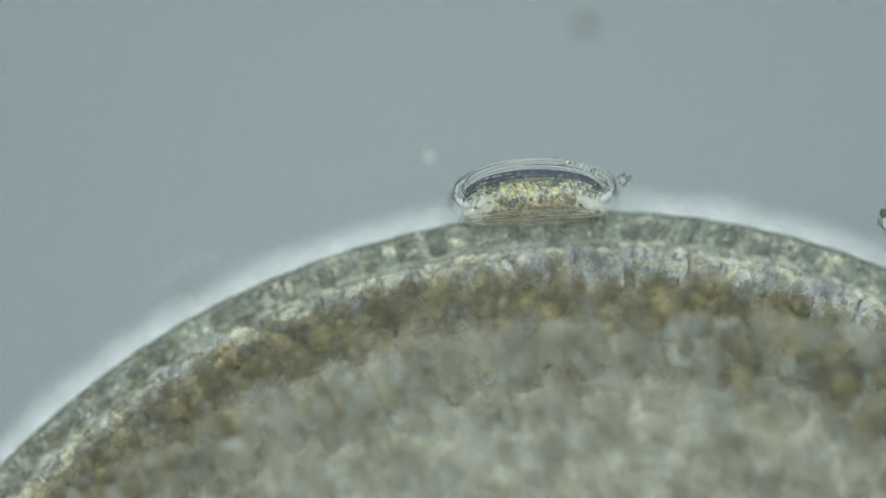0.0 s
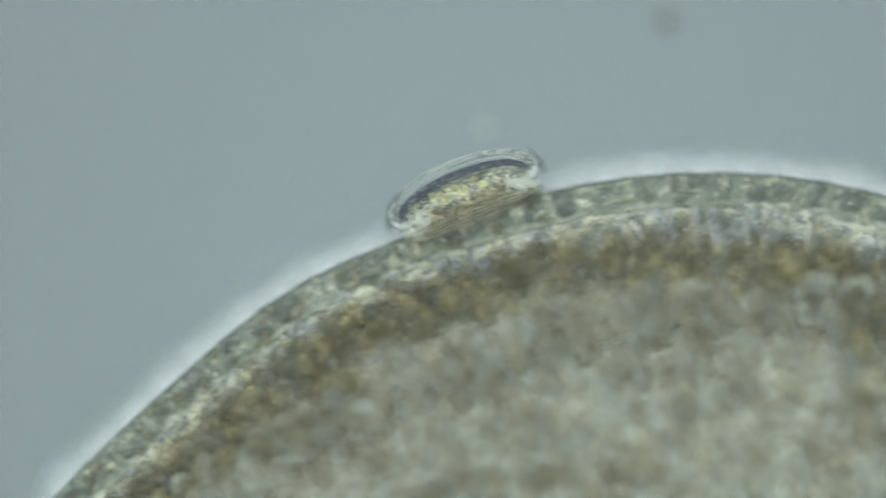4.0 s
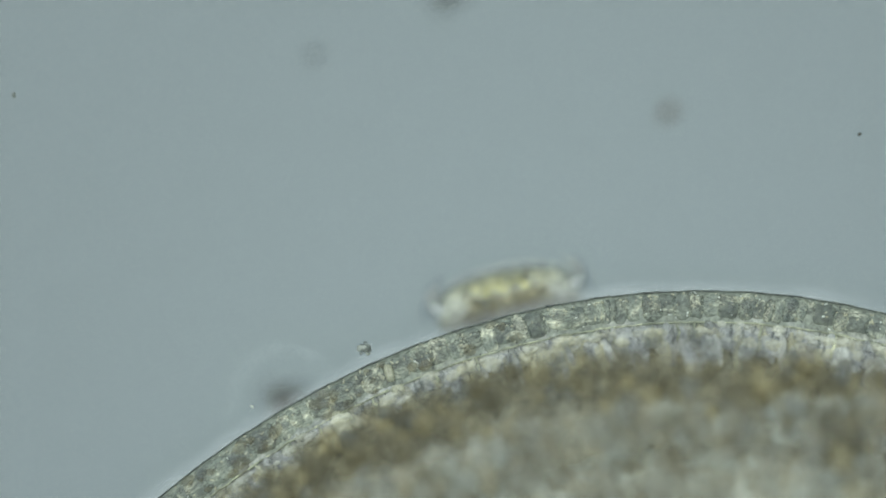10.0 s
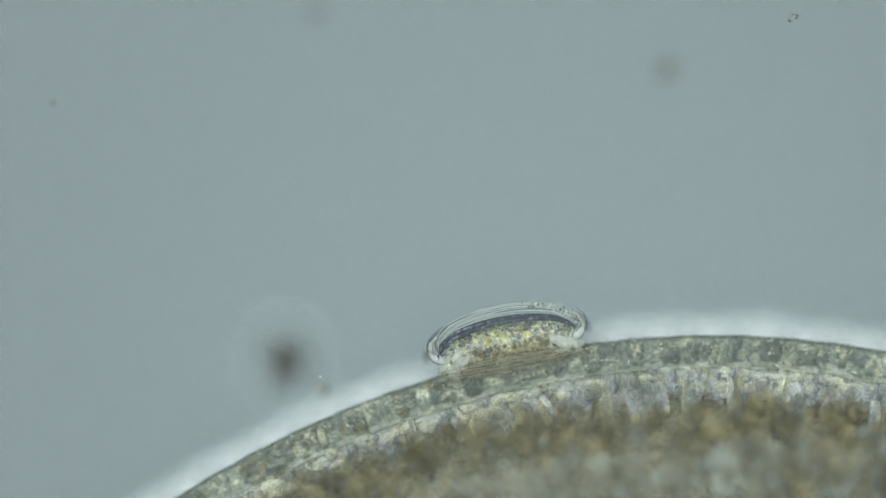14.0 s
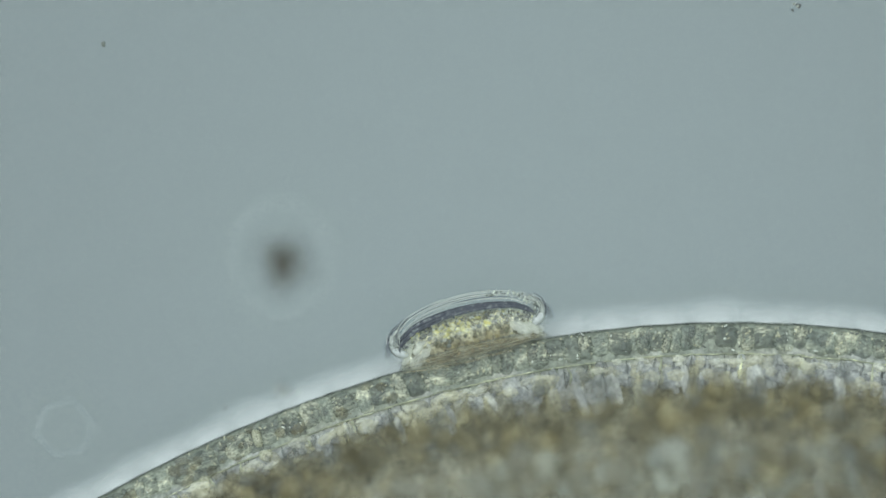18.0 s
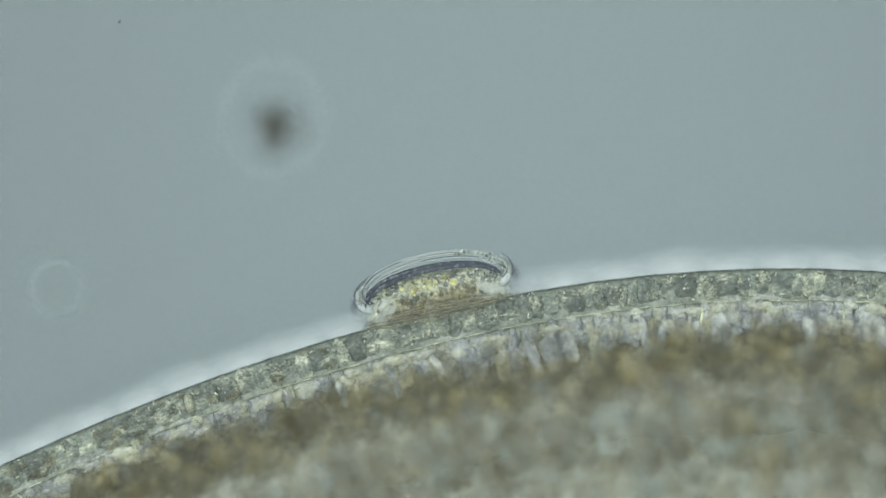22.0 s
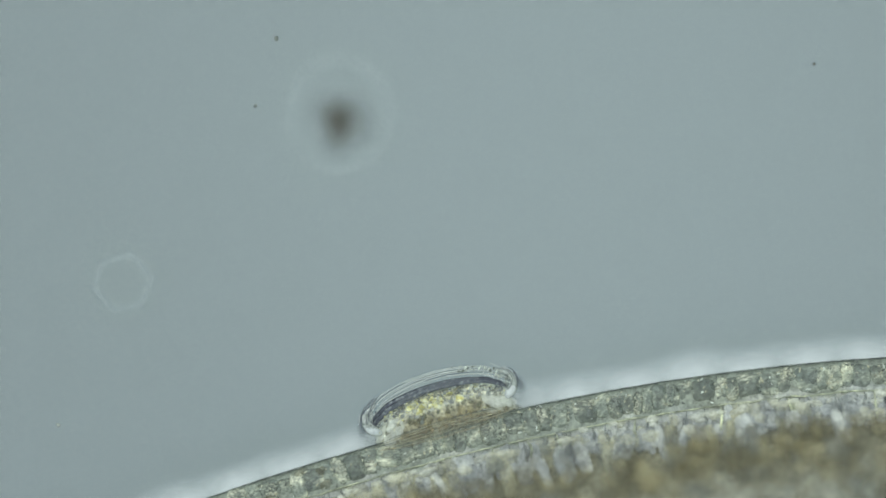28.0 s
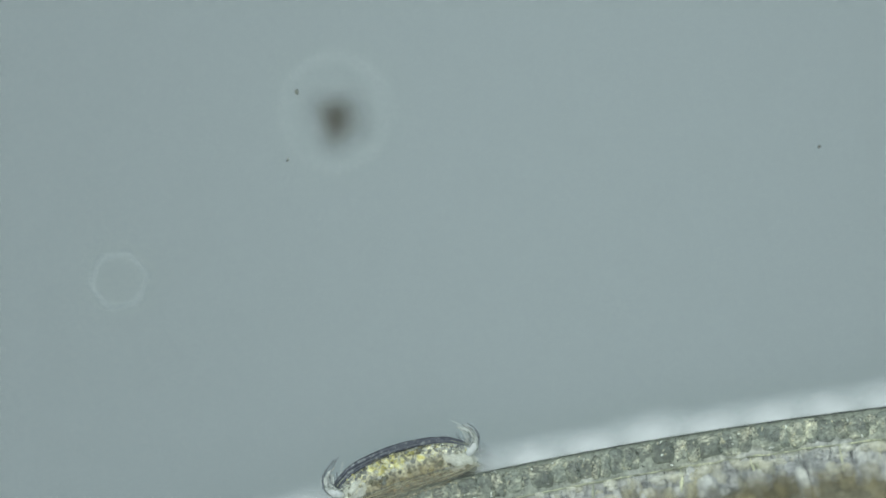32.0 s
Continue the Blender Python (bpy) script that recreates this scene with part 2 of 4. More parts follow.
M_LINE = tissue("mesoglea", [(0.3, (0.34, 0.36, 0.27)), (0.48, (0.58, 0.60, 0.44)), (0.66, (0.95, 0.95, 0.72))], 10, 4.0, 0.4, 0.1, 0.3, 0.85, 0.2, 0.5, 0.6, 2.0)
M_SKIN = tissue("cuticle", [(0.3, (0.10, 0.115, 0.11)), (0.6, (0.20, 0.22, 0.19)), (0.75, (0.5, 0.52, 0.42))], 30, 3.0, 0.4, 0.1, 0.1, 0.70, 0.2)
M_HALO = fading("mucus_coat", (0.985, 1.0, 1.0), 0.122, 1.0, 1.6)
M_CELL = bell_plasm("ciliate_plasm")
M_DEFOCUS = tissue("defocus_shade", [(0.34, (0.065, 0.065, 0.052)), (0.46, (0.17, 0.166, 0.122)), (0.55, (0.33, 0.32, 0.22)), (0.64, (0.62, 0.60, 0.42))], 13, 5.0, 0.45, 0.2, 0.1, (-0.03, 0.075, 0.80), 0.0, 0.4, 0.6, 1.8)
M_FOOT = tissue("ciliate_foot", [(0.34, (0.28, 0.275, 0.20)), (0.46, (0.50, 0.49, 0.37)), (0.60, (0.86, 0.84, 0.66))], 20, 5.0, 0.4, 0.15, 0.2, (-0.055, 0.02, 0.60), 0.0, 0.5, 0.8, 2.4)
M_OLIVE = tissue("dark_vacuoles", [(0.3, (0.12, 0.115, 0.07)), (0.7, (0.30, 0.29, 0.19))], 30, 3.0, 0.4, 0.1, 0.2, 0.5, 0.5)
M_CUP = tissue("ciliate_cup", [(0.32, (0.27, 0.265, 0.19)), (0.46, (0.45, 0.45, 0.34)), (0.58, (0.60, 0.60, 0.46)), (0.70, (0.92, 0.90, 0.70))], 22, 5.0, 0.4, 0.2, 0.3, (-0.022, 0.03, 0.42), 0.0, 0.5, 0.8, 3.0)
M_RIM = tissue("ciliate_rim", [(0.3, (0.70, 0.73, 0.68)), (0.6, (0.97, 0.98, 0.95))], 24, 3.0, 0.2, 0.1, 0.4, 0.14, 0.1, 0.8)
M_LOBE = tissue("ciliate_lobe", [(0.3, (0.80, 0.83, 0.82)), (0.6, (0.98, 0.99, 0.98))], 24, 3.0, 0.2, 0.1, 0.4, 0.8, 0.1, 0.8)
M_GOLD = tissue("food_vacuoles", [(0.3, (0.66, 0.58, 0.17)), (0.46, (0.94, 0.89, 0.42)), (0.62, (1.0, 1.0, 0.82))], 40, 3.0, 0.25, 0.1, 0.35, 0.78, 0.5, 0.7)
M_FLANK = tissue("ciliate_flank", [(0.3, (0.80, 0.82, 0.70)), (0.6, (1.0, 1.0, 0.92))], 24, 4.0, 0.3, 0.1, 0.3, 0.40, 0.2, 0.7, 0.6, 1.0)
M_NAVY = tissue("ciliate_pellicle", [(0.3, (0.045, 0.05, 0.068)), (0.55, (0.11, 0.12, 0.145)), (0.70, (0.36, 0.38, 0.38))], 44, 3.0, 0.4, 0.1, 0.1, 0.84, 0.1)
M_TOOTH = tissue("denticles", [(0.3, (0.36, 0.28, 0.16)), (0.7, (0.72, 0.60, 0.40))], 40, 3.0, 0.4, 0.1, 0.2, 0.36, 0.7)
M_STRIPE = tissue("skirt_stripes", [(0.3, (0.40, 0.39, 0.28)), (0.66, (0.86, 0.84, 0.64))], 30, 4.0, 0.4, 0.1, 0.3, 0.42, 0.3)
M_CILIA = tissue("cilia", [(0.3, (0.75, 0.79, 0.72)), (0.7, (0.98, 0.98, 0.90))], 30, 3.0, 0.2, 0.05, 0.25, 0.44, 0.3, 0.9)
M_TUFT = tissue("cilia_tuft", [(0.34, (0.30, 0.33, 0.30)), (0.48, (0.75, 0.78, 0.72)), (0.6, (0.97, 0.98, 0.93))], 40, 3.0, 0.2, 0.1, 0.3, 0.55, 0.2, 0.8, 0.6, 2.0)
M_VEIL = tissue("ciliate_membrane", [(0.3, (0.62, 0.68, 0.68)), (0.7, (0.9, 0.93, 0.92))], 16, 3.0, 0.3, 0.05, 0.4, 0.10, 0.0, 0.9)
M_SHADE = tissue("veil_shadow_fold", [(0.3, (0.16, 0.18, 0.22)), (0.7, (0.30, 0.32, 0.36))], 20, 3.0, 0.4, 0.05, 0.3, 0.5, 0.2)
M_DIRT = tissue("dark_detritus", [(0.3, (0.05, 0.046, 0.033)), (0.7, (0.14, 0.13, 0.10))], 20, 3.0, 0.7, 0.3, 0.0, 0.95, 0.3)
M_TAN = tissue("brown_detritus", [(0.3, (0.10, 0.085, 0.06)), (0.7, (0.22, 0.18, 0.13))], 20, 3.0, 0.7, 0.3, 0.1, 0.95, 0.3)
M_BALL = tissue("clear_grains", [(0.3, (0.16, 0.18, 0.165)), (0.7, (0.42, 0.44, 0.38))], 40, 3.0, 0.4, 0.1, 0.3, 0.40, 0.5)
M_SMUDGE = tissue("thin_detritus", [(0.3, (0.13, 0.125, 0.105)), (0.7, (0.24, 0.23, 0.20))], 20, 3.0, 0.7, 0.3, 0.1, 0.13, 0.3)
M_FILM = tissue("bokeh_film", [(0.3, (0.65, 0.72, 0.72)), (0.7, (0.9, 0.95, 0.95))], 8, 3.0, 0.4, 0.05, 0.4, 0.09, 0.2)
M_HALOFILM = tissue("halo_film", [(0.3, (0.65, 0.72, 0.70)), (0.7, (0.9, 0.95, 0.92))], 8, 3.0, 0.4, 0.05, 0.2, 0.10, 0.2)
M_CAP = tissue("jelly_cap", [(0.3, (0.88, 0.91, 0.90)), (0.7, (0.96, 0.98, 0.96))], 12, 3.0, 0.5, 0.05, 0.2, 0.34, 0.0)
M_CAPTHIN = tissue("thin_halo", [(0.3, (0.88, 0.91, 0.90)), (0.7, (0.96, 0.98, 0.96))], 12, 3.0, 0.5, 0.05, 0.2, 0.10, 0.0)
M_PALE = tissue("pale_grains", [(0.3, (0.55, 0.58, 0.5)), (0.7, (0.95, 0.97, 0.9))], 40, 3.0, 0.2, 0.1, 0.4, None, 0.4, 0.8)
M_DUSK = tissue("grey_grains", [(0.3, (0.10, 0.11, 0.10)), (0.7, (0.35, 0.37, 0.32))], 40, 3.0, 0.4, 0.1, 0.3, 0.8, 0.5)


def glass_sheet(name):
    m, n, l = nodes_of(name)
    g, c, mx = n.new("ShaderNodeBsdfGlossy"), n.new("ShaderNodeBsdfTransparent"), n.new("ShaderNodeMixShader")
    out = n.new("ShaderNodeOutputMaterial")
    g.inputs["Roughness"].default_value = 0.03
    mx.inputs[0].default_value = 0.01
    l.new(c.outputs[0], mx.inputs[1]), l.new(g.outputs[0], mx.inputs[2]), l.new(mx.outputs[0], out.inputs[0])
    return m


def field_glow(name):
    """The evenly lit field lens below the stage; a vignette put into its glow dims it a little towards its rim."""
    m, n, l = nodes_of(name)
    tc, out, em = n.new("ShaderNodeTexCoord"), n.new("ShaderNodeOutputMaterial"), n.new("ShaderNodeEmission")
    ln = n.new("ShaderNodeVectorMath")
    ln.operation = "DISTANCE"
    ln.inputs[1].default_value = (0.35, 0.5, -4.0)
    l.new(tc.outputs["Object"], ln.inputs[0])
    u = math_of(n, l, "MULTIPLY", ln.outputs["Value"], 0.25)
    r = ramp_of(n, [(p, tuple(c * q for c in FIELD)) for p, q in ((0.0, 0.728), (0.2, 0.716), (0.37, 0.688), (0.5, 0.660), (0.75, 0.63), (1.0, 0.60))])
    l.new(u, r.inputs[0])
    l.new(r.outputs[0], em.inputs[0])
    em.inputs[1].default_value = 1.0
    l.new(em.outputs[0], out.inputs[0])
    return m


# ---- mesh helpers ----
def mesh_of(bm, name, smooth=True):
    me = bpy.data.meshes.new(name)
    bm.to_mesh(me)
    bm.free()
    if smooth:
        me.polygons.foreach_set("use_smooth", [True] * len(me.polygons))
    return me


def part(name, bm, material, parent, label=""):
    """Links a bmesh, or a mesh that is shared, as one object under its parent."""
    me = mesh_of(bm, name) if isinstance(bm, bmesh.types.BMesh) else bm
    if not me.materials:
        me.materials.append(material)
    ob = new(name, me)
    if me.materials[0] != material:
        ob.material_slots[0].link = "OBJECT"
        ob.material_slots[0].material = material
    ob.parent = parent
    return tagged(ob, label) if label else ob


def put(ob, x, y, z, rx=0, ry=0, rz=0, scale=(1, 1, 1)):
    ob.matrix_basis = pose(x, y, z, rx, ry, rz) @ Matrix.Diagonal((*scale, 1))
    return ob


def lump(radius=1.0, level=2, rough=0.25, pitch=1.7, seed=0.0):
    bm = bmesh.new()
    bmesh.ops.create_icosphere(bm, subdivisions=level, radius=radius)
    for v in bm.verts:
        v.co *= 1 + rough * noise.noise(v.co * (pitch / radius) + Vector((seed * 7.3, seed * 3.1, seed)))
    return bm


def capped(bm):
    """Keeps the upper dome alone, for soft bodies sunk into the tissue."""
    bm.normal_update()
    bmesh.ops.delete(bm, geom=[f for f in bm.faces if f.normal.z < 0.12], context="FACES")
    return bm


def lathe(profile, squash, steps=48, centre=0.0):
    """Turns (r, y) round the y axis, flattened in z."""
    bm = bmesh.new()
    rings = []
    for r, y in profile:
        if r < 1e-6:
            rings.append([bm.verts.new((0, y, centre))])
        else:
            rings.append([bm.verts.new((r * math.cos(a), y, centre + squash * r * math.sin(a))) for a in (2 * math.pi * k / steps for k in range(steps))])
    for a, b in zip(rings, rings[1:]):
        for k in range(steps):
            j = (k + 1) % steps
            if len(a) == 1 and len(b) > 1:
                bm.faces.new((a[0], b[k], b[j]))
            elif len(b) == 1 and len(a) > 1:
                bm.faces.new((a[k], b[0], a[j]))
            elif len(a) > 1:
                bm.faces.new((a[k], b[k], b[j], a[j]))
    bmesh.ops.recalc_face_normals(bm, faces=bm.faces)
    return bm


def tube(points, radii, sides=6, bm=None):
    """A tapered tube along points."""
    bm = bm or bmesh.new()
    rings = []
    for k, p in enumerate(points):
        p = Vector(p)
        d = (Vector(points[min(k + 1, len(points) - 1)]) - Vector(points[max(k - 1, 0)])).normalized()
        e = d.cross(Vector((0, 0, 1)))
        e = e.normalized() if e.length > 1e-5 else Vector((1, 0, 0))
        f = d.cross(e).normalized()
        rings.append([bm.verts.new(p + radii[k] * (math.cos(a) * e + math.sin(a) * f)) for a in (2 * math.pi * j / sides for j in range(sides))])
    for a, b in zip(rings, rings[1:]):
        for j in range(sides):
            bm.faces.new((a[j], a[(j + 1) % sides], b[(j + 1) % sides], b[j]))
    bm.faces.new(rings[0]), bm.faces.new(rings[-1])
    bmesh.ops.recalc_face_normals(bm, faces=bm.faces)
    return bm


# ---- the setting: lit field, glass slide ----
SLIDE = -0.62


def flat_box(x0, x1, y0, y1, z0, z1):
    bm = bmesh.new()
    bmesh.ops.create_cube(bm, size=1)
    for v in bm.verts:
        v.co = Vector((x0 if v.co.x < 0 else x1, y0 if v.co.y < 0 else y1, z0 if v.co.z < 0 else z1))
    bmesh.ops.bevel(bm, geom=bm.edges[:], offset=0.02, segments=2, affect="EDGES")
    return bm


field = new("backdrop", mesh_of(flat_box(-16, 16, -16, 16, -4.2, -4.0), "backdrop", False))
field.data.materials.append(field_glow("lit_field"))
tagged(field, "evenly lit blue-grey field lens below the slide", "light field", kind="structure")
slide = new("ground", mesh_of(flat_box(-9, 9, -6, 6, SLIDE - 0.9, SLIDE), "ground", False))
slide.data.materials.append(glass_sheet("slide_glass"))
slide.visible_shadow = False
tagged(slide, "clear glass microscope slide that carries the mount", "glass slide", kind="structure")

# ---- the hydra: a bending body wall in rigid stretches, and the gut behind it ----
BODY_PATH = [(0, 0.9365, 0.8349), (1, 1.0002, 0.8906), (2, 1.0507, 0.9191), (3, 1.079, 0.9454), (4, 1.0851, 0.9602), (6.5, 1.0667, 0.9711),
             (7, 1.0621, 0.9811), (8, 1.0533, 0.9589), (8.5, 1.0319, 0.9435), (9, 1.016, 0.943), (10, 0.978, 0.883), (11, 0.9459, 0.7993),
             (12, 0.8959, 0.7336), (13, 0.8358, 0.6456), (15.5, 0.6938, 0.4312), (16, 0.6716, 0.3856), (17, 0.6325, 0.3041), (18, 0.6028, 0.2232),
             (19, 0.5711, 0.1345), (20, 0.537, 0.0474), (21, 0.504, -0.0247), (22, 0.4649, -0.1273), (23, 0.4327, -0.1913), (24, 0.3908, -0.2703),
             (25, 0.3606, -0.3383), (26, 0.3264, -0.4053), (29, 0.2361, -0.5982), (30, 0.2021, -0.6571), (31, 0.165, -0.7191), (32, 0.123, -0.775)]
BODY_BEND = [(-0.038, -0.3597, -0.0214), (-0.046, -0.3893, -0.0515), (-0.053, -0.3963, -0.0632), (-0.049, -0.3895, -0.0554), (-0.058, -0.4249, -0.082),
             (-0.072, -0.4239, -0.0739), (-0.065, -0.4119, -0.0611), (-0.051, -0.3799, -0.0325), (-0.038, -0.3679, -0.0326), (-0.036, -0.39, -0.055),
             (-0.026, -0.376, -0.04), (-0.012, -0.3733, -0.0552), (0.011, -0.3314, -0.0177), (0.034, -0.3075, -0.0167), (0.08, -0.2778, -0.0254),
             (0.088, -0.26, -0.0235), (0.104, -0.2587, -0.0491), (0.106, -0.2403, -0.0358), (0.119, -0.2275, -0.0359), (0.13, -0.2046, -0.0339),
             (0.133, -0.1866, -0.0179), (0.152, -0.1766, -0.0418), (0.157, -0.1687, -0.0429), (0.159, -0.1548, -0.0339), (0.164, -0.1479, -0.0299),
             (0.18, -0.1369, -0.0449), (0.192, -0.11, 0.015), (0.195, -0.108, 0.02), (0.199, -0.093, 0.018), (0.196, -0.07, 0.013)]
STRETCH = [(0, 0.8727), (3.5, 0.8721), (4.5, 0.8681), (8, 0.8669), (9, 0.86), (10, 0.8662), (11, 0.8789), (13, 0.8921),
           (16, 0.9103), (18, 0.9361), (19, 0.9519), (23, 1.0017), (26, 1.0357), (32, 1.08)]


def stretch_at(t):
    return float(np.interp(t, [a for a, b in STRETCH], [b for a, b in STRETCH]))


def wall_pose(k, s):
    """Where the body wall stands at the k-th moment, s metres along its rested length."""
    (t, x, y), (turn, bend, grow) = BODY_PATH[k], BODY_BEND[k]
    u = np.linspace(0, s * stretch_at(t), 60)
    a = turn + bend * u + grow * u * u / 2
    du = u[1] - u[0]
    mid = (a[1:] + a[:-1]) / 2
    # a shallow fold that stands out while the body contracts
    far = (float(u[-1]) + 1.72) / 0.42
    out = float(np.interp(t, (0, 3, 4, 6.5, 7), (0.006, 0.004, 0.032, 0.012, 0.0))) * math.exp(-far * far)
    turn = float(a[-1])
    return pose(x + float(np.sum(np.cos(mid)) * du) - out * math.sin(turn), y + float(np.sum(np.sin(mid)) * du) + out * math.cos(turn), 0, 0, 0, math.degrees(turn - 2 * far * out / 0.42))


PITCH = 0.2
FIRST, COUNT = -3.2, 26
STATIONS = [FIRST + PITCH * k for k in range(COUNT)]
rng = random.Random(5)

hydra = new("hydra")
hydra.location = (0, 0, SLIDE)
tagged(hydra, "greenish-grey translucent hydra body with brown gut granules lying on the slide", "hydra")
lift = pose(0, 0, -SLIDE)


def wall_bm(seed, step):
    """One stretch of the body wall: a rounded outer edge at y = 0, rising inwards, down to the slide."""
    bm = bmesh.new()
    top = [(-0.10, -0.60), (-0.03, -0.30), (-0.004, -0.06), (0.0, -0.025), (-0.006, -0.008), (-0.02, 0.0), (-0.06, 0.004), (-0.11, 0.006), (-0.17, 0.016), (-0.24, 0.048),
           (-0.32, 0.100), (-0.42, 0.145), (-0.52, 0.12), (-0.62, -0.02), (-0.74, -0.20), (-0.74, -0.60)]
    cols = []
    for i in range(13):
        x = -0.125 + 0.25 * i / 12
        col = []
        for y, z in top:
            g = noise.noise(Vector((x * 9 + seed * 5, y * 9, seed)))
            edge = 1.0 if -0.5 < y < -0.03 and z > -0.02 else 0.15
            wave = 0.05 * noise.noise(Vector((x * 8, seed * 3.7, 1.0))) if y < -0.35 else 0.0
            col.append(bm.verts.new((x, y + wave, z + 0.012 * g * edge + (step if z > -0.02 else 0))))
        cols.append(col)
    for a, b in zip(cols, cols[1:]):
        for j in range(len(top)):
            q = (j + 1) % len(top)
            bm.faces.new((a[j], a[q], b[q], b[j]))
    bmesh.ops.recalc_face_normals(bm, faces=bm.faces)
    me = mesh_of(bm, "body_wall")
    at = me.attributes.new("rest", "FLOAT_VECTOR", "POINT")
    for v in me.vertices:
        at.data[v.index].vector = (v.co.x + PITCH * seed, v.co.y, v.co.z)
    return me


def cell_bm(w, h, d, seed):
    """A soft-cornered cell, w wide, h deep and d high."""
    bm = bmesh.new()
    bmesh.ops.create_icosphere(bm, subdivisions=3, radius=1)
    for v in bm.verts:
        c = v.co
        q = (abs(c.x) ** 3.2 + abs(c.y) ** 3.2 + abs(c.z) ** 3.2) ** (1 / 3.2)
        c = c / q
        k = 1 + 0.13 * noise.noise(Vector((c.x * 1.6 + seed * 5, c.y * 1.6, c.z)))
        v.co = Vector((c.x * w / 2 * k, c.y * h / 2 * k, c.z * d / 2))
    return bm


def halo_bm():
    """The halo outside the skin, built as a band: thick at its foot, thinning outwards."""
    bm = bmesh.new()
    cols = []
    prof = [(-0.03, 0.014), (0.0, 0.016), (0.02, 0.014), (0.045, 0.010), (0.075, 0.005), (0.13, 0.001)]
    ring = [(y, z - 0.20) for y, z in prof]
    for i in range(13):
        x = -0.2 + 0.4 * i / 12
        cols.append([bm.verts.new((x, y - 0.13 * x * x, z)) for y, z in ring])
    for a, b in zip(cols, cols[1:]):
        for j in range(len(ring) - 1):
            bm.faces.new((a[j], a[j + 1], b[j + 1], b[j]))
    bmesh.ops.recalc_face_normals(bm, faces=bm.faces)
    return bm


ECTO = [mesh_of(capped(cell_bm(0.052, 0.088, 0.03, k)), "ectoderm_cell") for k in range(5)]
ENDO = [mesh_of(capped(cell_bm(0.07, 0.13, 0.012, k + 9)), "endoderm_cell") for k in range(5)]
CLUMP = [mesh_of(capped(lump(0.05, 3, 0.55, 1.9, k)), "granule_clump") for k in range(6)]
GRANULE = [mesh_of(capped(lump(0.016, 2, 0.5, 1.7, k + 70)), "pigment_granule") for k in range(4)]
GRIT = [mesh_of(lump(0.008, 1, 0.3, 1.5, k + 40), "gland_granule") for k in range(3)]
HALO = mesh_of(halo_bm(), "mucus_coat")
WALLS, HALOS = [], []
for k, s in enumerate(STATIONS):
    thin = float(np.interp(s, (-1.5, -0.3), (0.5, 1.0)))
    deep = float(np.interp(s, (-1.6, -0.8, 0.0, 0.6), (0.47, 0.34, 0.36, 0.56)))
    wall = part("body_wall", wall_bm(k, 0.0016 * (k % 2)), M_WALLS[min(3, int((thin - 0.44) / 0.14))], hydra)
    WALLS.append(wall)
    part("cuticle", tube([(-0.11 + 0.22 * i / 12, -0.002 + 0.0025 * noise.noise(Vector((i * 0.9, k * 3.3, 0.5))), -0.004) for i in range(13)],
                         [0.0018 + 0.0014 * rng.random() for i in range(13)], 5), M_SKIN, wall, "thin dark outer skin")
    part("mesoglea_band", tube([(-0.118 + 0.236 * i / 12, -0.112 + 0.004 * noise.noise(Vector((i * 0.6, k * 2.7, 4.5))), 0.018 + 0.002 * (k % 2)) for i in range(13)],
                               [0.0020 + 0.0022 * rng.random() for i in range(13)], 5), M_LINE, wall, "pale thin supporting sheet between the cell layers")
    HALOS.append(part("mucus_coat", HALO, M_HALO, wall, "whitish optical halo along the skin, built as a clear band"))
    x = -0.11
    while x < 0.10:
        w = rng.uniform(0.6, 2.0)
        c = part("ectoderm_cell", rng.choice(ECTO), M_ECTO, wall)
        put(c, x + 0.022 * w, -0.056 + rng.uniform(-0.006, 0.006), -0.002 + rng.uniform(-0.005, 0.006), 0, 0, rng.uniform(-16, 16), (w, rng.uniform(0.85, 1.12), 1))
        x += 0.040 * w
    for j in range(10):
        c = part("gland_granule", rng.choice(GRIT), M_PALE if rng.random() < 0.4 else M_DUSK, wall)
        q = rng.uniform(0.2, 0.55)
        put(c, rng.uniform(-0.1, 0.1), -rng.uniform(0.006, 0.108), 0.016, 0, 0, rng.uniform(0, 180), (q * rng.uniform(1, 3), q, 0.4 * q))
    for row in range(2 if thin > 0.75 else 1):
        x = -0.12
        while x < 0.11:
            w = rng.uniform(0.35, 0.95)
            c = part("endoderm_cell", rng.choice(ENDO), M_ENDOWARM if rng.random() < 1.25 - 0.95 * thin else M_ENDO, wall)
            h = rng.uniform(0.28, 1.08) * thin
            put(c, x + 0.03 * w, -0.118 - 0.062 * h - 0.035 * row * thin + rng.uniform(-0.026, 0.008), 0.018 + 0.022 * h + 0.025 * row + rng.uniform(-0.006, 0.012), -12, 0, rng.uniform(-24, 24), (w, h, 1))
            x += 0.052 * w
    for j in range(4):
        x, h = rng.uniform(-0.11, 0.11), rng.uniform(0.03, 0.10) * thin
        c = part("cell_border", tube([(x + 0.014 * noise.noise(Vector((i * 0.35, k * 1.9, j * 3.1))), -0.116 - h * i / 5, 0.034 + 0.3 * h * i / 5) for i in range(6)],
                                     [0.0018, 0.0036, 0.0046, 0.0052, 0.0046, 0.0018], 6), M_LINE if j == 3 else M_SEAM, wall)
    for j in range(rng.randint(1, 3)):
        c = part("grey_vacuole", rng.choice(ENDO), M_VAC, wall)
        put(c, rng.uniform(-0.11, 0.11), -0.11 - rng.uniform(0.03, 0.12) * thin, 0.075, 0, 0, rng.uniform(-40, 40), (rng.uniform(0.4, 0.9), rng.uniform(0.3, 0.6) * thin, 1))
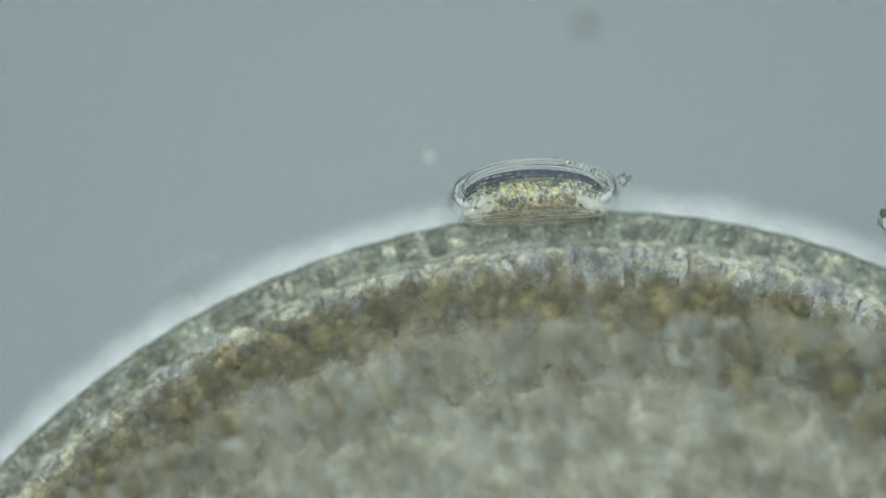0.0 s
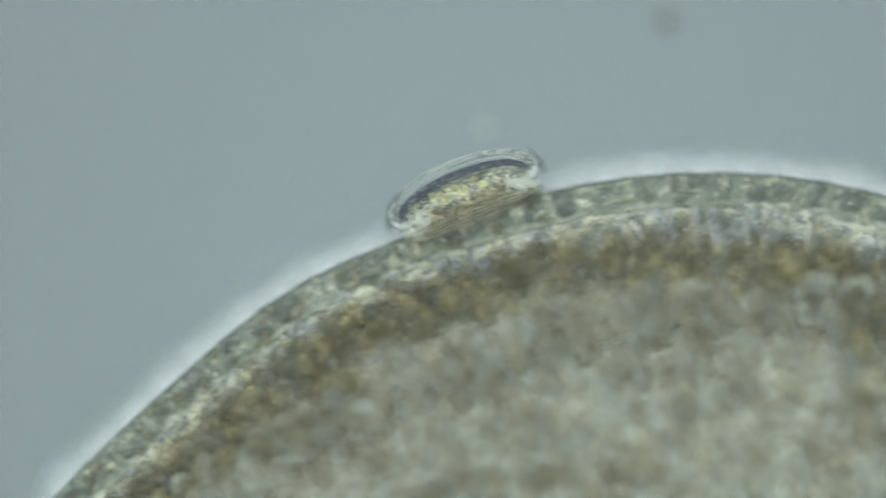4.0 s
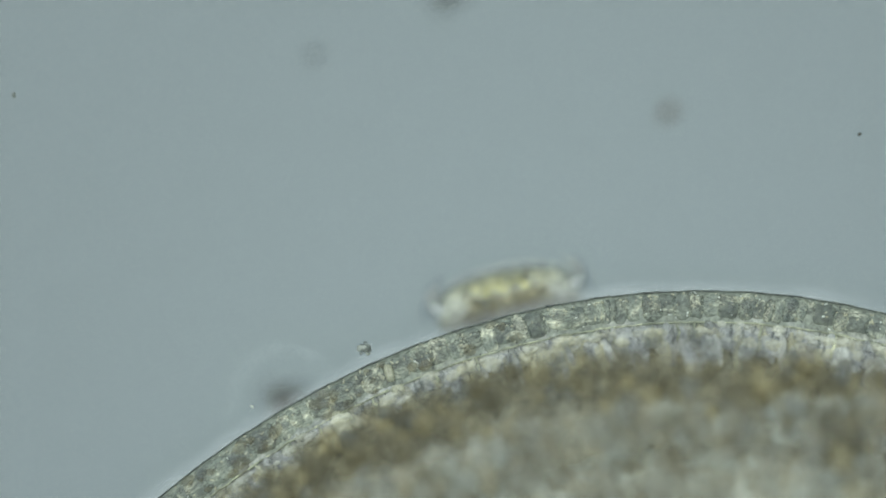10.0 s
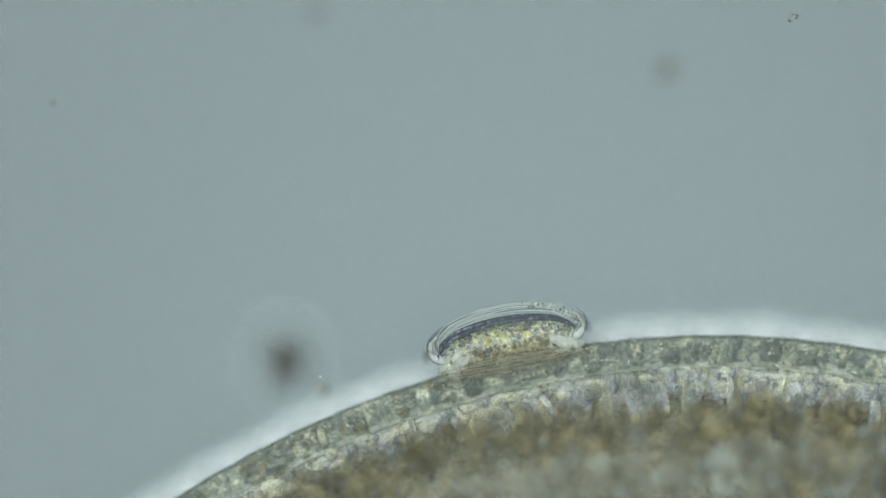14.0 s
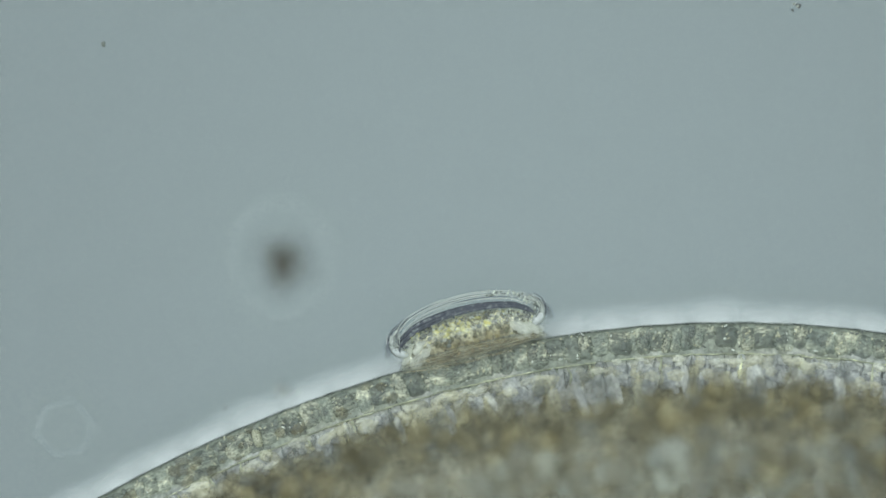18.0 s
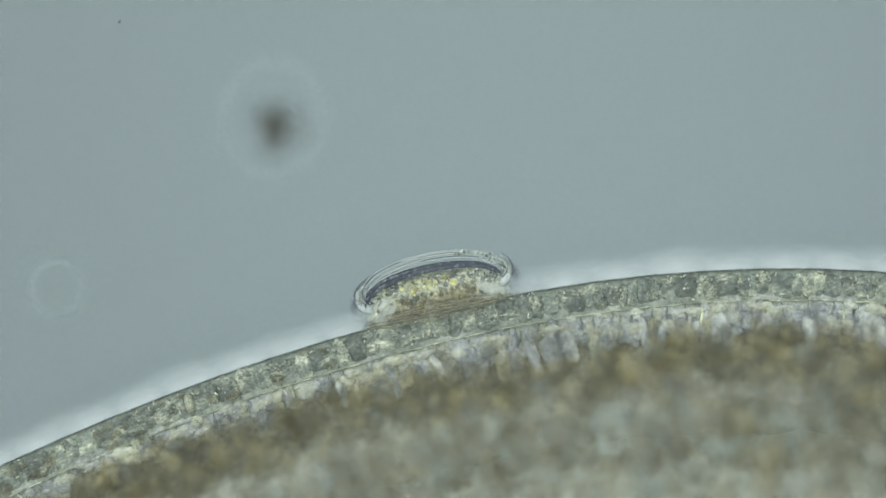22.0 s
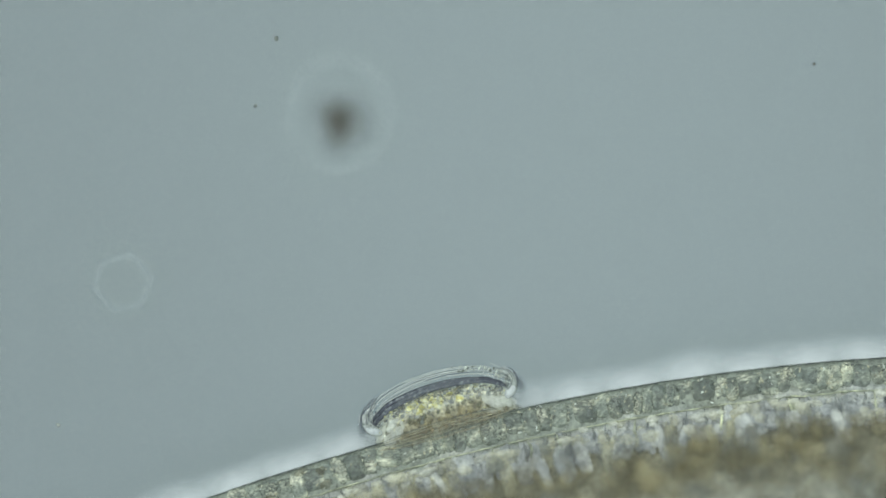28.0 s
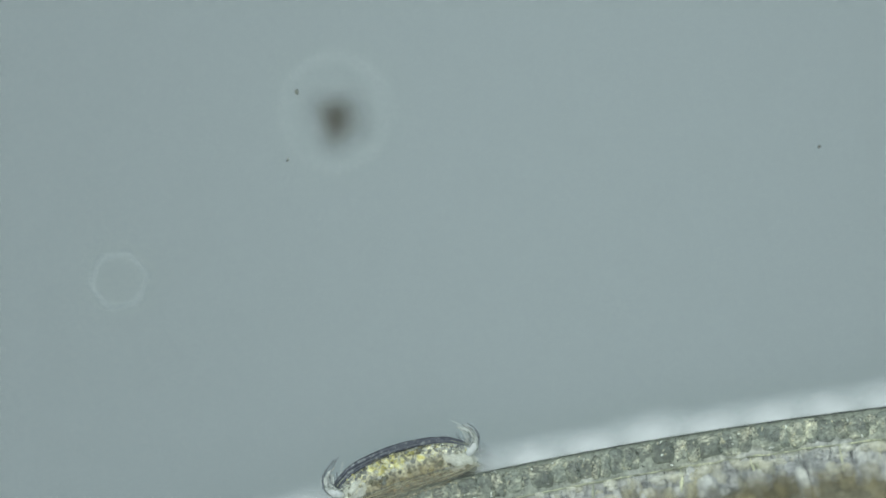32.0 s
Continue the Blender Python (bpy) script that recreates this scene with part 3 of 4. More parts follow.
    for j in range(1):
        c = part("grey_vacuole", rng.choice(ECTO), M_VAC, wall)
        put(c, rng.uniform(-0.1, 0.1), -0.045 + rng.uniform(-0.018, 0.014), 0.014, 0, 0, rng.uniform(-50, 50), (rng.uniform(0.4, 0.8), rng.uniform(0.3, 0.6), 0.5))
    for j in range(round(float(np.interp(s, (-1.6, -0.7), (9, 0))))):
        c = part("pigment_granule", rng.choice(GRANULE), (M_BROWN, M_VAC)[j % 2], wall)
        q = rng.uniform(0.5, 1.4)
        put(c, rng.uniform(-0.11, 0.11), -rng.uniform(0.015, 0.105), 0.018, 0, 0, rng.uniform(-30, 30), (q * rng.uniform(1.0, 1.8), q, 0.4 * q))
    for j in range(12):
        c = part("bright_fleck", rng.choice(GRIT), M_CREAM, wall)
        q = rng.uniform(0.35, 0.7)
        put(c, rng.uniform(-0.11, 0.11), -rng.triangular(0.006, 0.105, 0.012), 0.019, 0, 0, rng.uniform(0, 180), (q * rng.uniform(0.9, 2.2), q * 0.8, 0.4 * q))
    for j in range(rng.randint(2, 5)):
        c = part("bright_vacuole", rng.choice(GRANULE), M_CREAM, wall)
        q = rng.uniform(0.5, 1.5)
        put(c, rng.uniform(-0.11, 0.11), -rng.triangular(0.125, 0.2, 0.135), 0.065, 0, 0, rng.uniform(-40, 40), (q * rng.uniform(1, 1.8), q, 0.5 * q))
    for j in range(rng.randint(3, 7) if thin > 0.75 else rng.randint(2, 4)):
        c = part("bright_vacuole", rng.choice(GRANULE), M_ROW, wall)
        q = rng.uniform(0.5, 1.5)
        put(c, rng.uniform(-0.11, 0.11), -rng.triangular(0.112, 0.175, 0.124), 0.04, 0, 0, rng.uniform(-14, 14), (q * rng.uniform(1.0, 2.0), q * 0.75, 0.4 * q))
    for j in range(round(float(np.interp(s, (-1.6, -0.8, 0.0, 0.6), (26, 14, 15, 30))))):
        c = part("granule_clump", rng.choice(CLUMP), (M_BROWN, M_BROWN, M_VAC, M_BROWN, M_AMBER)[j % 5], wall)
        q = rng.uniform(0.3, 0.95)
        y = -0.11 - 0.07 * thin - (rng.triangular(0.08, deep, 0.16) - 0.07) * (0.6 + 0.4 * thin)
        put(c, rng.uniform(-0.12, 0.12), y, 0.115 + 0.55 * (-y - 0.2) + rng.uniform(-0.02, 0.05), rng.uniform(-20, 20), rng.uniform(-20, 20), rng.uniform(0, 360), (q, q * rng.uniform(0.7, 1.3), 0.6 * q))
    for j in range(22):
        c = part("pigment_granule", rng.choice(GRANULE), (M_BROWN, M_AMBER, M_BROWN)[j % 3], wall)
        q = rng.uniform(0.4, 1.3)
        y = -0.11 - 0.06 * thin - (rng.triangular(0.06, 0.39, 0.15) - 0.06) * (0.6 + 0.4 * thin)
        put(c, rng.uniform(-0.115, 0.115), y, 0.120 + 0.55 * (-y - 0.2) + rng.uniform(0.0, 0.06), 0, 0, rng.uniform(0, 360), (q, q * rng.uniform(0.7, 1.5), 0.6 * q))

# two bright cells that stand out in the outer layer
for x, y, w, h in ((-0.022, -0.056, 0.6, 0.75), (-0.016, -0.122, 0.9, 0.42), (-0.25, -0.128, 0.7, 0.5)):
    put(part("bright_cell", ECTO[1], M_BRIGHT, WALLS[9], "bright cream cell"), x, y, 0.022, 0, 0, -6, (w, h, 1))

# the gut: one mottled mass behind the wall
GUT_AT, GUT_R = -0.8, 4.5


def gut_place(s, d):
    a = s / GUT_R
    return (GUT_R - d) * math.sin(a), (GUT_R - d) * math.cos(a) - GUT_R


def gut_edge(s, d):
    """0 over the flat of the gut, 1 at its rounded outline."""
    return math.hypot(max(0.0, (d - 1.95) / 0.65), max(0.0, (abs(s) - 2.15) / 0.5))


def gut_height(s, d):
    """Level behind the wall; rounded down to the slide at the far side and at both ends."""
    edge = min(1.0, gut_edge(s, d))
    return gut_level(s, d) - 0.75 * (1 - math.sqrt(1 - edge * edge))


def gut_level(s, d):
    rise = min(1.0, max(0.0, (d - 0.30) / 0.55))
    return -0.08 + 0.34 * rise * rise * (3 - 2 * rise) + 0.04 * noise.noise(Vector((s * 4, d * 4, 3.3))) + 0.02 * noise.noise(Vector((s * 11, d * 11, 8.3)))


def gut_bm():
    bm = bmesh.new()
    rows, inside = [], []
    for j in range(71):
        d = 0.30 + 2.3 * j / 70
        across = [-2.65 + 5.3 * i / 150 for i in range(151)]
        rows.append([bm.verts.new((*gut_place(a, d), gut_height(a, d))) for a in across])
        inside.append([gut_edge(a, d) < 1.0 for a in across])
    for j in range(70):
        a, b = rows[j], rows[j + 1]
        for i in range(150):
            if inside[j][i] and inside[j + 1][i] and inside[j][i + 1] and inside[j + 1][i + 1]:
                bm.faces.new((a[i], b[i], b[i + 1], a[i + 1]))
    bmesh.ops.delete(bm, geom=[v for v in bm.verts if not v.link_faces], context="VERTS")
    rim = [e for e in bm.edges if e.is_boundary]
    low = bmesh.ops.extrude_edge_only(bm, edges=rim)["geom"]
    for v in low:
        if isinstance(v, bmesh.types.BMVert):
            v.co.z = -0.6
    bmesh.ops.recalc_face_normals(bm, faces=bm.faces)
    return bm


gut = part("gut_mass", gut_bm(), M_GUT, hydra, "mottled grey-brown gut lining")


def grains_mesh():
    """Soft lumps of food and cells spread over the gut."""
    base = capped(lump(1.0, 2, 0.2, 1.5, 2))
    base.verts.ensure_lookup_table()
    bmesh.ops.delete(base, geom=[v for v in base.verts if not v.link_faces], context="VERTS")
    base.verts.index_update()
    vs = [v.co.copy() for v in base.verts]
    fs = [[v.index for v in f.verts] for f in base.faces]
    base.free()
    r = random.Random(11)
    verts, faces = [], []
    for k in range(6500):
        s, d = r.uniform(-2.4, 2.4), 0.42 + 1.92 * r.random() ** 1.25
        q = 0.011 + 0.044 * r.random() ** 1.6
        x, y = gut_place(s, d)
        z = max(gut_height(s, d), float(np.interp(d, (0.3, 0.42, 0.52, 0.62, 0.74), (0.12, 0.18, 0.18, 0.11, -0.12)))) + r.uniform(0, 0.06)
        n0 = len(verts)
        e = r.uniform(0.7, 1.5)
        verts += [(x + q * e * v.x, y + q / e * v.y * 1.3, z + 0.6 * q * v.z) for v in vs]
        faces += [[n0 + i for i in f] for f in fs]
    me = bpy.data.meshes.new("gut_filling")
    me.from_pydata(verts, [], faces)
    me.polygons.foreach_set("use_smooth", [True] * len(faces))
    return me


tagged(part("gut_filling", grains_mesh(), M_GUTGRAIN, gut, "pale and brown lumps in the gut"), kind="stuff")

# ---- the ciliate that rides on the hydra ----
FLAT, MID, RIM = 0.30, -0.04, 0.082
ciliate = new("ciliate")
tagged(ciliate, "small cream and gold bell-shaped ciliate seated on the hydra", "ciliate")
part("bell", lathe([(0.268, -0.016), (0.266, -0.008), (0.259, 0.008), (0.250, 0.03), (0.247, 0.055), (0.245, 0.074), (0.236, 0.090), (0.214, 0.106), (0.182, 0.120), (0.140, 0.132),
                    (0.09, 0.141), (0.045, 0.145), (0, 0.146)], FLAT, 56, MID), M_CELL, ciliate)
# added dark dome: slides forward to shade the bell while it is defocused
endoplasm = part("endoplasm", lathe([(0.262, -0.05), (0.256, -0.01), (0.245, 0.02), (0.230, 0.045), (0.207, 0.07), (0.175, 0.095), (0.138, 0.115), (0.09, 0.131), (0.045, 0.139), (0, 0.141)], FLAT, 48, MID),
                 M_DEFOCUS, ciliate, "dark olive grainy dome added to darken the bell while defocused")
part("foot", lathe([(0.215, -0.075), (0.228, -0.05), (0.240, -0.02), (0.246, 0.01), (0.240, 0.04), (0.20, 0.06)], 0.22, 48, -0.075), M_FOOT, ciliate, "olive translucent foot that holds the skin")
part("base_cup", lathe([(0.315, -0.022), (0.290, -0.010), (0.272, 0.002), (0.262, 0.016), (0.256, 0.030), (0.246, 0.036)], FLAT, 56, MID), M_CUP, ciliate, "olive-grey clear skirt that clings to the skin")
rim = part("rim", lathe([(0.20, RIM - 0.014), (0.240, RIM - 0.014), (0.266, RIM - 0.010), (0.276, RIM), (0.272, RIM + 0.010), (0.252, RIM + 0.018), (0.215, RIM + 0.030), (0.19, RIM + 0.034)], FLAT, 56, MID), M_RIM, ciliate, "bright glassy flaring rim")
for side in (-1, 1):
    put(part("rim_lobe", lump(0.027, 2, 0.25, 1.3, side + 5), M_LOBE, rim, "bright glassy lobe at the rim"), side * 0.252, RIM - 0.016, MID + 0.045, 0, 0, side * 35, (1.1, 0.62, 0.5))
veil = part("veil", lathe([(0.268, RIM), (0.280, RIM + 0.016), (0.270, RIM + 0.038), (0.240, RIM + 0.070), (0.19, RIM + 0.100), (0.12, RIM + 0.122), (0.05, RIM + 0.131), (0, RIM + 0.132)], FLAT, 56, MID), M_VEIL, ciliate, "clear thin veil over the bell")


def arch(half, foot, top, a0, a1, z, power=0.92, count=28):
    """Points of an arch over the bell."""
    pts = []
    for k in range(count + 1):
        a = math.pi * (a0 + (a1 - a0) * k / count)
        pts.append((half * math.cos(a) * (1 + 0.02 * math.sin(9 * a)), foot + (top - foot) * math.sin(a) ** power, z))
    return pts


def swell(count, thick, thin=0.0012):
    return [thin + (thick - thin) * math.sin(math.pi * k / count) ** 0.5 for k in range(count + 1)]


BEAD = [mesh_of(lump(0.006, 1, 0.3, 1.5, k + 60), "pellicle_bead") for k in range(3)]
r3 = random.Random(33)
for k in range(17):
    half, top = 0.284 - 0.0016 * k + r3.uniform(-0.003, 0.003), 0.216 - 0.0022 * k + r3.uniform(-0.002, 0.002)
    a0 = r3.uniform(0.0, 0.26) if k % 2 else r3.uniform(0.30, 0.62)
    a1 = min(0.99, a0 + r3.uniform(0.30, 0.55))
    pale = k % 3 != 2
    part("veil_fold" if pale else "veil_crease", tube(arch(half, 0.060 + 0.02 * r3.random(), top, a0, a1, 0.0015 * k), swell(28, r3.uniform(0.0010, 0.0019), 0.0005), 5), M_CILIA if pale else M_SHADE, veil,
         "fine bright fold of the veil" if pale else "fine dark crease of the veil")
# dark halo outside the veil's two ends, painted as out-of-focus arcs
for a0, a1 in ((0.0, 0.22), (0.78, 1.0)):
    part("veil_crease", tube(arch(0.294, 0.050, 0.212, a0, a1, -0.15), swell(28, 0.0105), 6), M_SHADE, veil, "dark optical fringe outside the veil's end")
for k in range(46):
    a = math.pi * r3.uniform(0.08, 0.40)
    q = r3.uniform(0.3, 0.8)
    put(part("veil_bead", BEAD[k % 3], M_PALE if k % 4 else M_DUSK, veil), 0.278 * math.cos(a) + r3.uniform(-0.016, 0.006), 0.068 + 0.146 * math.sin(a) ** 0.92 + r3.uniform(-0.018, 0.004), 0.012, 0, 0, r3.uniform(0, 90), (1.6 * q, q, q))
# the soft white halo over the bell, built as nested clear arches
cap = None
for k in range(7):
    q = 0.004 + 0.007 * k
    layer = part("jelly_cap" if cap is None else "jelly_layer", tube(arch(0.246 + q, 0.066, 0.146 + q, 0.04, 0.96, -0.035 - 0.006 * k), swell(28, 0.0085, 0.003), 6), M_CAP if k < 4 else M_CAPTHIN, ciliate if cap is None else cap, "whitish optical halo over the crown, built as clear layers")
    cap = cap or layer
part("pellicle_edge", tube(arch(0.250, 0.060, 0.148, 0.0, 1.0, 0.006), swell(28, 0.0030, 0.0022), 5), M_LINE, ciliate, "fine bright edge of the bell")
crown = part("pellicle_fold", tube(arch(0.246, 0.072, 0.154, 0.07, 0.96, 0.022), swell(28, 0.0100, 0.002), 7), M_NAVY, ciliate, "dark slate fold along the crown")
for k, (a0, a1, lift_y, thick) in enumerate(((0.28, 0.97, 0.012, 0.009), (0.10, 0.66, 0.008, 0.007), (0.55, 0.99, -0.008, 0.006), (0.06, 0.45, -0.006, 0.003))):
    part("pellicle_crease", tube(arch(0.248, 0.072 + lift_y, 0.154 + lift_y, a0, a1, 0.018 + 0.003 * k), swell(28, thick, 0.0008), 6), M_NAVY if k < 3 else M_SHADE, crown, "dark crease beside the crown fold")
GRAIN = [mesh_of(lump(0.016, 2, 0.25, 1.5, k + 20), "food_vacuole") for k in range(4)]
r2 = random.Random(21)


def on_bell(a, y):
    """A place on the bell's front, a of the half width from its middle, at height y."""
    r0 = 0.245 if y < 0.075 else 0.245 - (y - 0.075) * 1.3
    x = a * r0
    return x, y, MID + FLAT * math.sqrt(max(r0 * r0 - x * x, 0.0))


for k in range(22):
    a = r2.uniform(-0.92, 0.92)
    x, y, z = on_bell(a, 0.02 + r2.random() * 0.115 * (1 - 0.4 * a * a))
    q = r2.uniform(0.2, 0.6)
    put(part("food_vacuole", r2.choice(GRAIN), M_GOLD, ciliate), x, y, z - 0.004, r2.uniform(0, 360), 0, r2.uniform(0, 360), (q, q, 0.5 * q))
for k in range(150):
    a = math.pi * r2.uniform(0.06, 0.95)
    q = r2.uniform(0.2, 0.75)
    put(part("pellicle_bead", r2.choice(BEAD), (M_PALE, M_NAVY, M_GOLD)[r2.choice((0, 0, 0, 1, 1, 2))], crown), 0.238 * math.cos(a), 0.062 + 0.080 * math.sin(a) ** 0.9 - 0.024 * r2.random() ** 1.4, 0.030, 0, 0, 0, (q, q * r2.uniform(0.8, 1.2), q))
for k in range(64):
    a, y = r2.gauss(-0.08, 0.34), r2.uniform(0.078, 0.128)
    q = r2.uniform(0.16, 0.62)
    x, y, z = on_bell(a, y - 0.03 * a * a)
    put(part("food_vacuole", r2.choice(GRAIN), (M_GOLD, M_FLANK, M_OLIVE)[r2.choice((0, 0, 0, 1, 1, 2))], ciliate), x, y, z + 0.006, r2.uniform(0, 360), 0, r2.uniform(0, 360), (q, q, 0.35 * q))
for k in range(18):
    x, y, z = on_bell(r2.gauss(-0.10, 0.28), r2.uniform(0.084, 0.122))
    q = r2.uniform(0.45, 1.0)
    put(part("food_vacuole", r2.choice(GRAIN), M_GOLD, ciliate, "round yellow food vacuole"), x, y, z + 0.009, r2.uniform(0, 360), 0, r2.uniform(0, 360), (q, q, 0.5 * q))
# stripes of the skirt: they part under the bell and run together at both feet
for k in range(13):
    y0, tip = -0.022 + 0.0048 * k + r2.uniform(-0.002, 0.002), -0.004 + 0.0016 * k
    x0, x1 = -r2.uniform(0.12, 0.27), r2.uniform(0.12, 0.29)
    pts = []
    for i in range(12):
        x = x0 + (x1 - x0) * i / 11
        pts.append((x, tip + (y0 - tip) * max(0.0, 1 - (x / 0.27) ** 2) + 0.0016 * math.sin(1.7 * i + 2 * k), 0.042 - 0.35 * x * x))
    part("skirt_fold", tube(pts, [0.0006] + [r2.uniform(0.0006, 0.0017) for i in range(10)] + [0.0006], 5), (M_TOOTH, M_STRIPE, M_SKIN, M_TOOTH, M_STRIPE)[k % 5], ciliate, "fine stripe of the clinging skirt")
FLANK = [mesh_of(capped(lump(0.04, 3, 0.5, 2.2, k + 50)), "clear_flank") for k in range(3)]
for k in range(18):
    side = (-1, 1)[k % 2]
    x, y, z = on_bell(side * r2.uniform(0.66, 0.97), r2.uniform(0.018, 0.072))
    q = r2.uniform(0.3, 0.7)
    put(part("clear_flank", FLANK[k % 3], M_FLANK, rim, "bright clear plasm"), x, y, z + 0.004, 0, 0, -side * r2.uniform(20, 60), (q * 1.3, q * 0.6, 0.3 * q))
for k in range(16):
    x, y, z = on_bell(r2.uniform(-0.55, 0.55), r2.uniform(-0.01, 0.055))
    q = r2.uniform(0.35, 0.9)
    put(part("amber_vacuole", r2.choice(GRAIN), M_AMBER, ciliate), x, y, z + 0.001, 0, 0, r2.uniform(0, 360), (q * 1.2, q, 0.5 * q))
DIM = [mesh_of(capped(lump(0.02, 2, 0.35, 1.6, k + 90)), "dark_vacuole") for k in range(3)]
for k in range(40):
    x, y, z = on_bell(r2.uniform(-0.85, 0.85), r2.uniform(0.0, 0.09) if k < 26 else r2.uniform(0.09, 0.130))
    q = r2.uniform(0.3, 0.85)
    put(part("dark_vacuole", DIM[k % 3], M_OLIVE, ciliate), x, y, z - 0.003, 0, 0, r2.uniform(0, 360), (q * 1.2, q, 0.5 * q))
for k in range(120):
    a = r2.uniform(-0.9, 0.9)
    x, y, z = on_bell(a, r2.triangular(0.03, 0.134, 0.125) - 0.03 * a * a)
    q = r2.uniform(0.16, 0.42)
    put(part("plasm_grain", DIM[k % 3], (M_OLIVE, M_DUSK, M_FLANK, M_OLIVE)[k % 4], ciliate), x, y, z + 0.004, 0, 0, r2.uniform(0, 360), (q * 1.2, q, 0.4 * q))
tooth = mesh_of(cell_bm(0.012, 0.014, 0.012, 3), "denticle")
for k in range(23):
    a = math.pi * (0.14 + 0.72 * k / 22)
    put(part("denticle", tooth, M_TOOTH, ciliate), 0.245 * math.cos(a), 0.012 + 0.004 * r2.uniform(-1, 1), MID + FLAT * 0.252 * math.sin(a) + 0.003, 0, 0, r2.uniform(-15, 15))


def cilium_bm(a, r):
    """One cilium: it leaves the rim, bows outwards and closes over the bell."""
    k = 1 + r.uniform(-0.08, 0.04)
    path = [(0.262, RIM - 0.006), (0.277, RIM + 0.006), (0.284 * k, RIM + 0.026), (0.276 * k, RIM + 0.052), (0.254 * k, RIM + 0.076), (0.220 * k, RIM + 0.098 * k), (0.178 * k, RIM + 0.110 * k)]
    n = r.choice((3, 4, 4, 4, 5, 5, 6))
    pts = [(p * math.cos(a), y, MID + 0.03 + FLAT * p * math.sin(a)) for p, y in path[:n]]
    return tube(pts, [0.0022, 0.0022, 0.0020, 0.0018, 0.0015, 0.0012, 0.0008][:n], 5)


BANDS = []
for side in (-1, 1):
    root = [(side * 0.262 * math.cos(a), RIM, MID + 0.03 + FLAT * 0.262 * math.sin(a)) for a in (math.pi * (-0.2 + 0.4 * k / 16) for k in range(17))]
    band = part("cilia_band", tube(root, [0.005] * 17, 6), M_RIM, ciliate, "row of glassy cilia")
    BANDS.append(band)
    hook = [(0.250, RIM - 0.026), (0.268, RIM - 0.010), (0.275, RIM + 0.014), (0.268, RIM + 0.040), (0.248, RIM + 0.060), (0.222, RIM + 0.072)]
    part("cilia_tuft", tube([(side * x, y, 0.0) for x, y in hook], [0.011, 0.012, 0.0105, 0.0085, 0.0055, 0.0018], 6), M_TUFT, band, "thick glassy tuft of cilia at the rim")
    # dark halo at the rim end, painted as a tube outside the tuft
    part("cilia_margin", tube([(side * (x + 0.013), y + 0.004, -0.012) for x, y in hook[:5]], [0.0014, 0.0036, 0.0048, 0.0040, 0.0012], 6), M_SHADE, band, "dark blue-grey halo fringe outside the tuft")
    for k in range(18):
        a = math.pi * r2.uniform(-0.2, 0.2)
        part("cilium", cilium_bm(a if side > 0 else math.pi - a, r2), (M_CILIA, M_CILIA, M_SHADE, M_CILIA, M_NAVY)[k % 5], band)



# ---- debris on the slide and drifting motes ----
def debris(name, label, category, x, y, z, material, size, count, seed, stretch=1.3):
    """A ragged flake of many lumps stuck together."""
    r = random.Random(seed)
    top = new(name)
    tagged(top, label, category)
    top.location = (x, y, z)
    for k in range(count):
        a, q = r.uniform(0, 6.28), r.random() ** 0.6 * size * 0.62
        w = size * r.uniform(0.25, 0.5)
        g = part("flake", lump(w, 2, 0.5, 1.6, seed + k), material, top)
        put(g, q * math.cos(a), stretch * q * math.sin(a), w * 0.45, 0, 0, r.uniform(0, 360), (1, 1.1, 0.5))
    return top


dark = debris("detritus_clump", "dark olive-brown ragged detritus clump stuck to the slide", "detritus", -0.588, 0.463, SLIDE, M_DIRT, 0.071, 9, 3, 1.25)
for x, y, w in ((0.05, 0.045, 0.045), (-0.055, 0.03, 0.05), (-0.01, -0.08, 0.05), (0.06, -0.02, 0.06)):
    put(part("flake", lump(w, 2, 0.5, 1.6, w * 90), M_SMUDGE, dark), x, y, w * 0.45, 0, 0, 40 * w, (1, 1.1, 0.5))
# the blurred clump's pale optical halo, modelled as a clear ring
part("slime_ring", lathe([(0.172, 0.0), (0.184, 0.006), (0.196, 0.0)], 1.0, 40), M_HALOFILM, dark, "faint optical halo ring round the clump").matrix_basis = pose(0, 0.01, 0.32, 90) @ Matrix.Diagonal((1, 1, 1.1, 1))
debris("detritus_speck", "small brown detritus speck on the slide", "detritus", -0.588 + 670 * 0.002 * 1.0467, 0.463 + 511 * 0.002 * 1.0467, SLIDE, M_TAN, 0.043, 7, 8, 1.0)
debris("detritus_smudge", "thin grey detritus smudge on the slide", "detritus", 0.0, 1.95, SLIDE, M_SMUDGE, 0.09, 7, 12, 0.8)
debris("detritus_smudge", "thin grey detritus smudge on the slide", "detritus", -0.49, 1.734, SLIDE, M_SMUDGE, 0.04, 4, 14, 1.0)
# aperture-shaped blur ring of an out-of-focus speck, modelled as a solid ring
ring = new("ring_shell", mesh_of(lathe([(0.092, 0.0), (0.104, 0.010), (0.118, 0.0), (0.104, -0.008), (0.092, 0.0)], 1.0, 6), "ring_shell", True))
ring.data.materials.append(M_FILM)
ring.matrix_world = pose(-1.355, -0.135, -0.12, 90, 0, 12)
tagged(ring, "faint six-sided bokeh ring of an out-of-focus speck, built as a clear ring", "shell ring")


